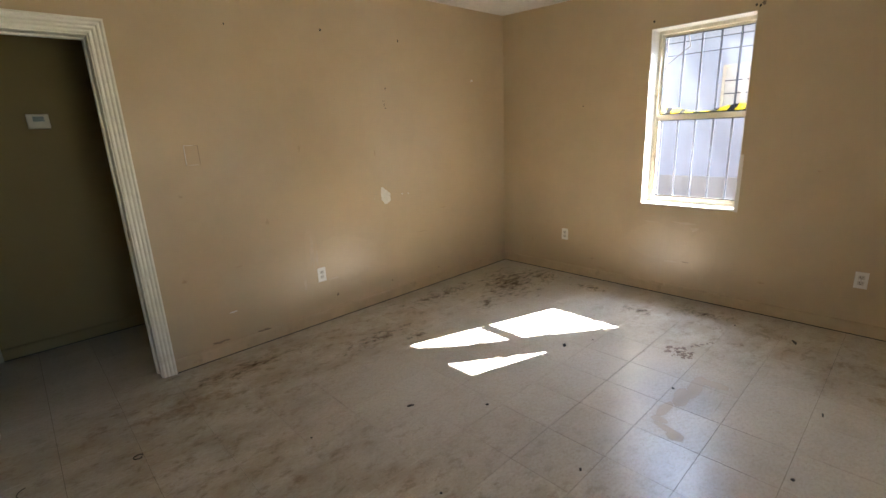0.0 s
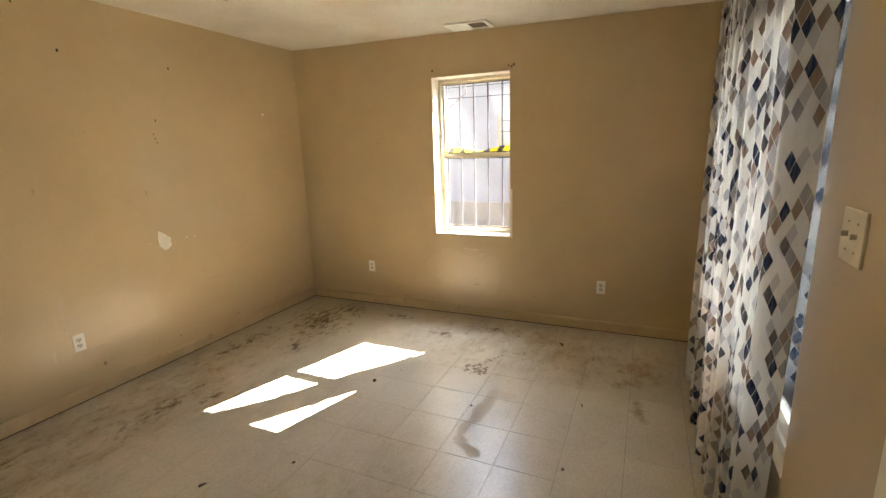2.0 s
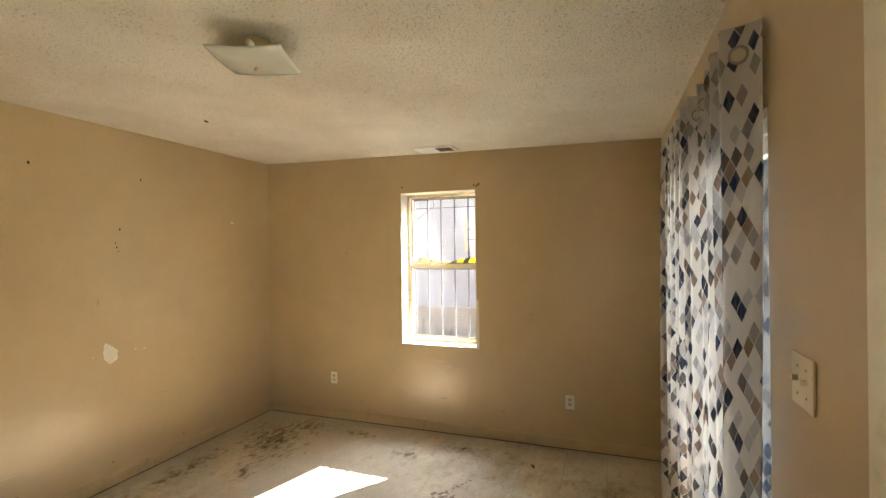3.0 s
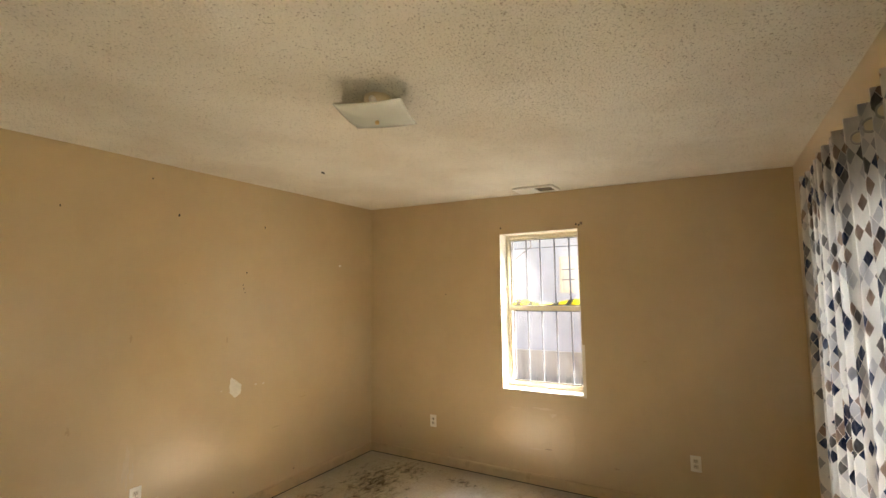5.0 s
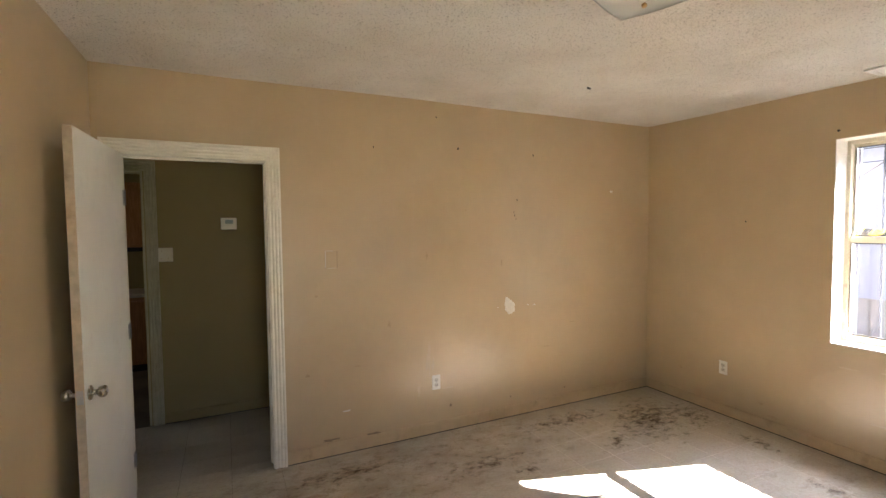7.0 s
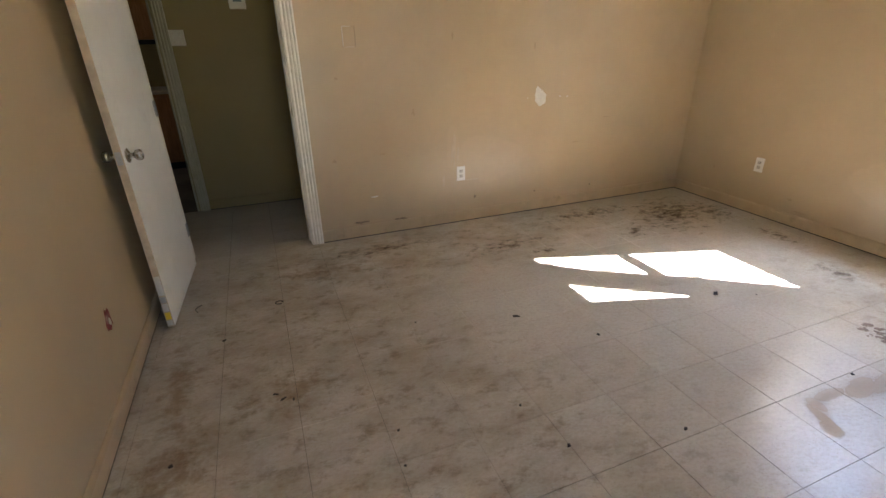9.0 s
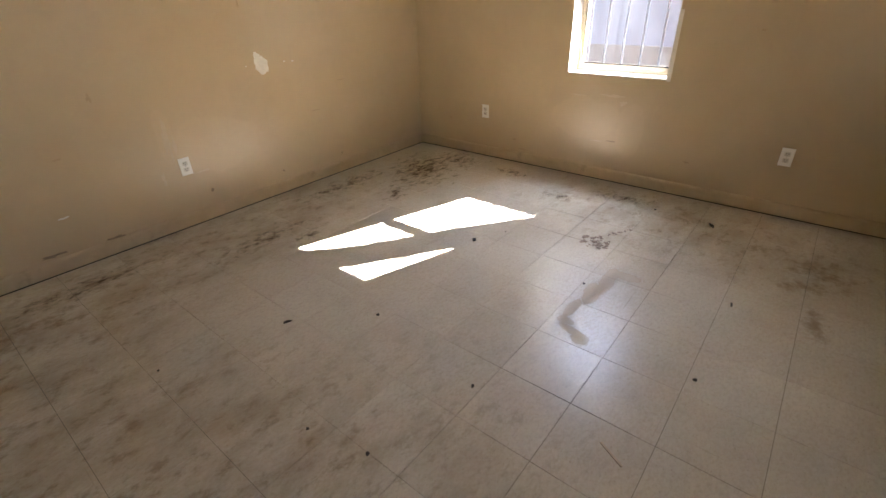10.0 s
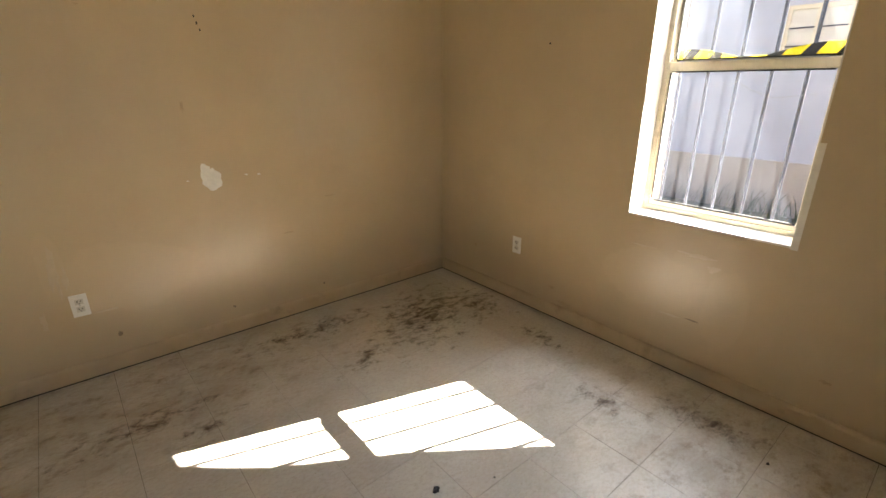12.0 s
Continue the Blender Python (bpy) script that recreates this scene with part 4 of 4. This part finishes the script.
for x in (-0.3, 0.3):
    d = part("cabinet_door", boxes((x - 0.27, x + 0.27, -0.35, -0.331, 0.03, 0.73), bevel=0.004), M_OAK, up)
    for z in (0.12, 0.5):
        part("knob", lathe(((0.008, 0), (0.008, 0.012), (0.018, 0.018), (0.013, 0.028)), 14), M_DARK, d, "", True, pose(x + 0.21, -0.35, z, 90))
part("bottom_rail", boxes((-0.6, 0.6, -0.33, -0.30, -0.05, -0.001)), M_DARK, up)

# ---- marks on the walls ----
def on_north(x, z):
    return pose(x, YN - 0.0003, z, 90)


def on_east(y, z):
    return pose(XE - 0.0003, y, z, 90, 0, -90)


def mark(name, bm, material, m, label, category):
    ob = tagged(part(name, bm, material), label, category)
    ob.matrix_world = m
    return ob


# bare plaster where the paint has come off
mark("bare_plaster_patch", flake(0.05, 0.0012, 11, 1.25, 20, 0.18), M_PLASTER, on_north(2.614, 0.94), "white bare plaster patch where paint flaked off", "wall patch")
mark("bare_plaster_patch", flake(0.026, 0.0011, 12, 1.8, 12, 0.25), M_PLASTER, on_north(2.592, 0.985), "white bare plaster patch where paint flaked off", "wall patch")
M_SKIM = painted("thin_pale_filler", (0.55, 0.43, 0.275), 0.28, 0.04, TAN, 0.2, 30)
for i, (x, z, r, q) in enumerate(((1.865, 0.60, 0.022, 5.0), (1.90, 0.55, 0.012, 4.0), (1.78, 0.36, 0.012, 3.0), (2.02, 0.345, 0.05, 0.12))):
    mark("filler_smear", flake(r, 0.0006, 160 + i, q, 16, 0.5), M_SKIM, on_north(x, z), "pale smear of filler on the tan wall", "wall patch")
for i, (y, z, r, q) in enumerate(((2.05, 0.63, 0.06, 0.10), (1.78, 0.645, 0.07, 0.12), (1.70, 0.60, 0.03, 0.5), (1.86, 0.30, 0.05, 0.12))):
    mark("filler_smear", flake(r, 0.0006, 170 + i, q, 16, 0.5), M_SKIM, on_east(y, z), "pale smear of filler on the tan wall", "wall patch")
for i, (x, z, r) in enumerate(((2.80, 0.945, 0.008), (2.87, 0.94, 0.010), (2.50, 0.945, 0.006), (3.756, 1.935, 0.017))):
    mark("paint_chip", flake(r, 0.001, 30 + i, 0.6, 10), M_PLASTER, on_north(x, z), "small white chip in the tan paint", "paint chip")
for i, (x, z, r) in enumerate(((2.136, 2.234, 0.010), (2.859, 2.223, 0.008), (2.692, 1.838, 0.007), (2.669, 1.709, 0.006), (2.66, 1.74, 0.005), (2.68, 1.68, 0.005), (1.95, 2.46, 0.006), (1.45, 2.2, 0.005))):
    mark("nail_hole", flake(r * 0.75, 0.0012, 50 + i, 1.6, 10), M_GRIME, on_north(x, z), "dark nail hole in the tan wall", "nail hole")
for i, (y, z, r) in enumerate(((2.138, 2.244, 0.009), (1.415, 2.219, 0.010), (1.395, 2.232, 0.012), (1.44, 2.228, 0.008), (2.741, 1.637, 0.006))):
    mark("nail_hole", flake(r, 0.0012, 70 + i, 1.0, 10), M_GRIME if i != 2 else M_RUST, on_east(y, z), "dark screw hole in the tan wall", "nail hole")
mark("wall_scrape", flake(0.035, 0.0012, 121, 0.10, 12), M_SMUDGE, on_east(1.74, 0.312), "brown scrape on the tan wall", "scrape")
for i, (x, z, r, q) in enumerate(((1.10, 0.115, 0.06, 0.14), (1.42, 0.10, 0.05, 0.2), (2.05, 0.20, 0.012, 1.0), (2.62, 0.17, 0.008, 1.0), (3.2, 0.16, 0.007, 1.0))):
    mark("scuff_mark", flake(r, 0.0006, 130 + i, q, 12, 0.5), M_SMUDGE, on_north(x, z), "brown scuff on the tan wall", "scuff")
M_FAINT = painted("faint_scuff", (0.43, 0.315, 0.18), 0.4, 0.1, None, 0.2, 40)
for i, (x, z, r, q) in enumerate(((2.534, 1.32, 0.009, 3.5), (1.86, 1.40, 0.008, 3.5), (1.30, 0.62, 0.02, 0.3), (1.55, 0.9, 0.012, 2.0), (2.2, 1.75, 0.01, 0.5), (3.3, 0.75, 0.03, 0.12), (0.95, 0.6, 0.015, 0.8), (1.02, 1.15, 0.012, 0.7), (3.0, 0.56, 0.05, 0.08))):
    mark("scuff_mark", flake(r, 0.0006, 180 + i, q, 12, 0.5), M_FAINT, on_north(x, z), "faint scuff in the tan paint", "scuff")
for i, (y, z, r, q) in enumerate(((2.6, 0.2, 0.03, 0.3), (1.2, 0.25, 0.02, 0.4), (3.3, 0.3, 0.012, 1.0), (0.95, 1.1, 0.012, 0.5), (2.5, 0.12, 0.05, 0.2))):
    mark("scuff_mark", flake(r, 0.0006, 190 + i, q, 12, 0.5), M_FAINT, on_east(y, z), "faint scuff in the tan paint", "scuff")
mark("paint_chip", flake(0.026, 0.001, 36, 0.22, 12), M_PLASTER, on_north(1.217, 0.305), "long white chip in the tan paint", "paint chip")
torn = mark("torn_paint_spot", flake(0.032, 0.0015, 141, 1.7, 14, 0.4), M_RED, pose(XW + 0.0003, 2.395, 0.35, 90, 0, 90), "dark red torn spot in the wall paint", "wall patch")
part("plaster_speck", flake(0.014, 0.002, 142, 1.6, 10, 0.4), M_PLASTER, torn, "", False, pose(0.004, -0.006, 0.0008))
ch = tagged(part("ceiling_hole", flake(0.03, 0.004, 151, 0.45, 14, 0.4), M_GRIME), "small dark hole with torn edges in the ceiling", "ceiling hole")
ch.matrix_world = pose(2.74, 2.90, ceiling_at(2.74, 2.90) + 0.0003, 180, 0, 30)
part("torn_edge", flake(0.05, 0.0012, 152, 0.6, 16, 0.4), M_PLASTER, ch)

# ---- crumbs on the floor ----
def crumb(x, y, r, seed, squash, turn, material=None, h=0.004, label="small dark crumb of dirt on the tiles"):
    ob = tagged(part("floor_debris", flake(r if material else r * 0.75, h, seed, squash, 12, 0.35), material or M_GRIME), label, "debris", "crumbs on the floor")
    ob.matrix_world = pose(x, y, 0.0002, 0, 0, turn)
    return ob


crumb(2.81, 1.998, 0.018, 1, 0.8, 20, None, 0.012, "dark pebble lying on the tiles")
crumb(1.622, 2.242, 0.024, 2, 0.4, -30, None, 0.006, "dark curled chip lying on the tiles")
for i, (x, y, r, q, a) in enumerate(((0.15, 2.62, 0.017, 0.6, 10), (0.0, 1.868, 0.012, 0.8, 0), (1.366, 1.408, 0.012, 0.8, 30), (1.305, 1.654, 0.008, 0.9, 0), (0.803, 1.719, 0.009, 0.7, 45), (1.829, 1.304, 0.012, 0.7, 0),
                                     (2.757, 1.258, 0.011, 0.8, 0), (0.778, 1.553, 0.008, 0.8, 0), (2.378, 0.633, 0.013, 0.8, 0), (1.922, 1.933, 0.012, 0.9, 0), (3.85, 0.885, 0.05, 0.3, 30), (2.9, 2.3, 0.007, 0.8, 0), (3.02, 1.9, 0.006, 0.8, 0),
                                     (0.55, 1.2, 0.007, 0.9, 0), (1.1, 2.4, 0.007, 0.8, 0), (0.4, 2.07, 0.02, 0.3, 40), (0.37, 2.11, 0.015, 0.3, -20), (0.44, 2.05, 0.012, 0.4, 80), (3.0, 0.62, 0.025, 0.3, 10), (3.9, 1.25, 0.012, 0.6, 0))):
    crumb(x, y, r, 200 + i, q, a)
rnd = random.Random(5)
for i in range(46):
    a = rnd.uniform(0, 6.28)
    d = 0.09 * math.sqrt(rnd.random())
    crumb(3.22 + d * math.cos(a), 1.40 + d * math.sin(a), rnd.uniform(0.005, 0.018), 300 + i, rnd.uniform(0.5, 1), rnd.uniform(0, 180), M_RUST, 0.0012, "brown flaking glue residue stuck to a tile")
for i in range(5):
    crumb(3.36 + 0.035 * i, 1.36 - 0.02 * i, rnd.uniform(0.008, 0.02), 330 + i, 0.5, rnd.uniform(0, 180), M_RUST, 0.0012, "brown flaking glue residue stuck to a tile")
ring_pts = [(0.434 + 0.02 * math.cos(t * 0.42), 2.898 + 0.017 * math.sin(t * 0.42), 0.0035) for t in range(14)]
tagged(part("rubber_ring", tube(ring_pts, 0.003, 6), M_GRIME), "small dark rubber ring on the tiles", "debris")
tagged(part("bent_wire", tube([(0.0, 2.97, 0.002), (-0.012, 3.0, 0.003), (-0.004, 3.03, 0.002), (0.02, 3.045, 0.002)], 0.002, 6), M_GRIME), "short bent scrap of wire on the tiles", "debris")
tagged(part("wood_splinter", boxes((-0.05, 0.05, -0.004, 0.004, 0, 0.004), bevel=0.001), M_DOOR_EDGE), "pale splinter of wood on the tiles", "debris").matrix_world = pose(1.86, 0.765, 0.0005, 0, 0, 62)

# ---- outdoors ----
# neighbour's house east of the yard
house = thing("neighbour_house", pose(9.0, 0, GROUND), "white stucco neighbour house with a divided window", "house")
part("house_wall", boxes((0, 0.2, -6, 2.36, 0.68, 3.3), (0, 0.2, 3.0, 9, 0.68, 3.3), (0, 0.2, 2.36, 3.0, 0.68, 1.78), (0, 0.2, 2.36, 3.0, 2.47, 3.3)), M_STUCCO, house)
part("footing", boxes((-0.03, 0.2, -6, 9, 0, 0.679)), M_FOOTING, house, "tan masonry footing")
bm = bmesh.new()
vs = [bm.verts.new(p) for p in ((-0.45, -6.4, 3.25), (-0.45, 9.4, 3.25), (4.5, 9.4, 4.7), (4.5, -6.4, 4.7), (-0.45, -6.4, 3.15), (-0.45, 9.4, 3.15), (4.5, 9.4, 4.6), (4.5, -6.4, 4.6))]
for q in ((0, 1, 2, 3), (7, 6, 5, 4), (0, 4, 5, 1), (1, 5, 6, 2), (2, 6, 7, 3), (3, 7, 4, 0)):
    bm.faces.new([vs[i] for i in q])
part("roof", bm, M_ROOF, house)
hw = part("window", boxes((0.02, 0.07, 2.36, 2.40, 1.78, 2.47), (0.02, 0.07, 2.96, 3.0, 1.78, 2.47), (0.02, 0.07, 2.40, 2.96, 1.78, 1.83), (0.02, 0.07, 2.40, 2.96, 2.42, 2.47), (0.02, 0.07, 2.65, 2.71, 1.83, 2.42), bevel=0.003), M_CREAM_METAL, house)
for ya, yb in ((2.40, 2.65), (2.71, 2.96)):
    for za, zb in ((1.83, 2.02), (2.03, 2.22), (2.23, 2.42)):
        part("pane", boxes((0.05, 0.055, ya, yb, za, zb)), M_COUNTER, hw)
    for z in (2.025, 2.225):
        part("muntin", boxes((0.035, 0.06, ya, yb, z - 0.008, z + 0.008)), M_BAR, hw)
for i, (za, zb) in enumerate(((4.2, 3.2), (4.05, 3.05))):
    tagged(part("power_line", tube([(7.2, -14 + 2 * j, 2.35 + 0.16 * i - 0.012 * (j - 5) + 0.004 * (j - 7) ** 2) for j in range(15)], 0.006, 6), M_BAR), "thin black overhead cable in the yard", "cable")

# leaning tree whose limb shades the window
tree = thing("tree", pose(6.4, -0.98, GROUND), "bare leaning tree in the side yard", "tree")
def lim(pts, r, taper):
    return tube(pts, r, 10, taper=taper)
part("trunk", lim([(0, 0, 0), (0, 0.5, 0.75), (0.02, 1.1, 1.75), (0, 1.5, 2.42), (0, 1.75, 2.9), (0, 1.98, 3.37), (0, 2.13, 3.77), (0, 2.32, 4.06), (0, 2.58, 4.4), (0.1, 2.9, 4.8)], 0.135, 0.8), M_BARK, tree, smooth=True)
# unseen limb, added to block a stray piece of the sun patch
part("shade_limb", lim([(0, 2.46, 3.99), (0, 2.40, 3.80 - GROUND), (0, 2.20, 3.806 - GROUND), (0, 1.90, 3.81 - GROUND), (0, 1.55, 3.84 - GROUND)], 0.056, 0.9), M_BARK, tree, smooth=True)
rnd = random.Random(9)
tw = bmesh.new()
for i in range(26):
    f = rnd.uniform(0.72, 1.0)
    p = Vector((rnd.uniform(-0.03, 0.03), 2.4 + 3.2 * (f - 0.72), 3.96 + 1.2 * (f - 0.72)))
    d = Vector((rnd.uniform(-0.1, 1.0), rnd.uniform(0.4, 1.0), rnd.uniform(0.6, 1.2))).normalized()
    pts = [p]
    for s in range(6):
        d = (d + Vector((rnd.uniform(-0.3, 0.3), rnd.uniform(-0.3, 0.3), rnd.uniform(-0.1, 0.25)))).normalized()
        pts.append(pts[-1] + d * 0.28)
    tube(pts, 0.018, 6, tw, 0.2)
part("twigs", tw, M_BARK, tree)
part("branch", tube([(0.0, 2.4, 4.1), (-0.5, 2.9, 3.6), (-1.0, 3.3, 2.75), (-1.1, 3.2, 2.34), (-1.12, 3.45, 2.16), (-1.1, 3.68, 2.08)], 0.008, 6, taper=0.5), M_BARK, tree)
# weeds along the neighbour's footing
wd = bmesh.new()
rnd = random.Random(21)
for i in range(900):
    x, y = rnd.uniform(7.9, 8.95), rnd.uniform(0.5, 8.0)
    h, a = rnd.uniform(0.12, 0.42), rnd.uniform(0, 6.28)
    dx, dy, w = math.cos(a) * h * 0.4, math.sin(a) * h * 0.4, 0.012
    b0, b1 = wd.verts.new((x - w, y, GROUND)), wd.verts.new((x + w, y + w, GROUND))
    m0, m1 = wd.verts.new((x - w + dx * 0.4, y + dy * 0.4, GROUND + h * 0.6)), wd.verts.new((x + w + dx * 0.4, y + w + dy * 0.4, GROUND + h * 0.6))
    tp = wd.verts.new((x + dx, y + dy, GROUND + h))
    wd.faces.new((b0, b1, m1, m0))
    wd.faces.new((m0, m1, tp))
tagged(part("weeds", wd, M_LEAF), "patchy weeds along the neighbour's wall", "weeds", kind="stuff")

# ---- floor tiles, one by one ----
P, GAP, TX, TY = 0.3045, 0.0015, 0.1525, 1.2695
cache = {}


def tile(x0, x1, y0, y1):
    w, d = round(x1 - x0 - GAP, 4), round(y1 - y0 - GAP, 4)
    if w < 0.01 or d < 0.01:
        return
    if (w, d) not in cache:
        e = 0.0004
        bm = bmesh.new()
        lo = [bm.verts.new((sx * w / 2, sy * d / 2, -0.0032)) for sx, sy in ((-1, -1), (1, -1), (1, 1), (-1, 1))]
        mi = [bm.verts.new((v.co.x, v.co.y, -e)) for v in lo]
        hi = [bm.verts.new((v.co.x - math.copysign(e, v.co.x), v.co.y - math.copysign(e, v.co.y), 0)) for v in lo]
        for a, b in ((lo, mi), (mi, hi)):
            for i in range(4):
                bm.faces.new((a[i], a[(i + 1) % 4], b[(i + 1) % 4], b[i]))
        bm.faces.new(hi)
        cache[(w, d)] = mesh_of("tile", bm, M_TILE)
    ob = new("tile", cache[(w, d)])
    ob.parent = floor
    ob.location = ((x0 + x1) / 2, (y0 + y1) / 2, 0)


def lay(xa, xb, ya, yb):
    i0, i1 = math.floor((xa - TX) / P), math.ceil((xb - TX) / P)
    j0, j1 = math.floor((ya - TY) / P), math.ceil((yb - TY) / P)
    for i in range(i0, i1):
        for j in range(j0, j1):
            tile(max(xa, TX + i * P), min(xb, TX + (i + 1) * P), max(ya, TY + j * P), min(yb, TY + (j + 1) * P))


lay(XW, XE, YS, YN)
lay(DX0 + 0.018, DX1 - 0.018, YN, YB)
lay(-0.9, HX1, YB, HALL_Y)
structure("floor_kitchen", boxes((-2.4, 0.3, HALL_Y, KIT_Y, -0.003, -0.0002)), M_JOINT, "dark kitchen floor", "floor")
# slab added out of view, bounces daylight through the doorway
structure("pavement_bounce", boxes((-0.4, 3.6, -1.9, YS - 0.12, -0.12, -0.02)), M_CONCRETE, "unseen grey concrete slab added to bounce light indoors", "porch")
structure("floor_hall_end", boxes((HX0, -0.9, YB, HALL_Y, -0.003, -0.0002)), M_TILE, "hallway floor", "floor")
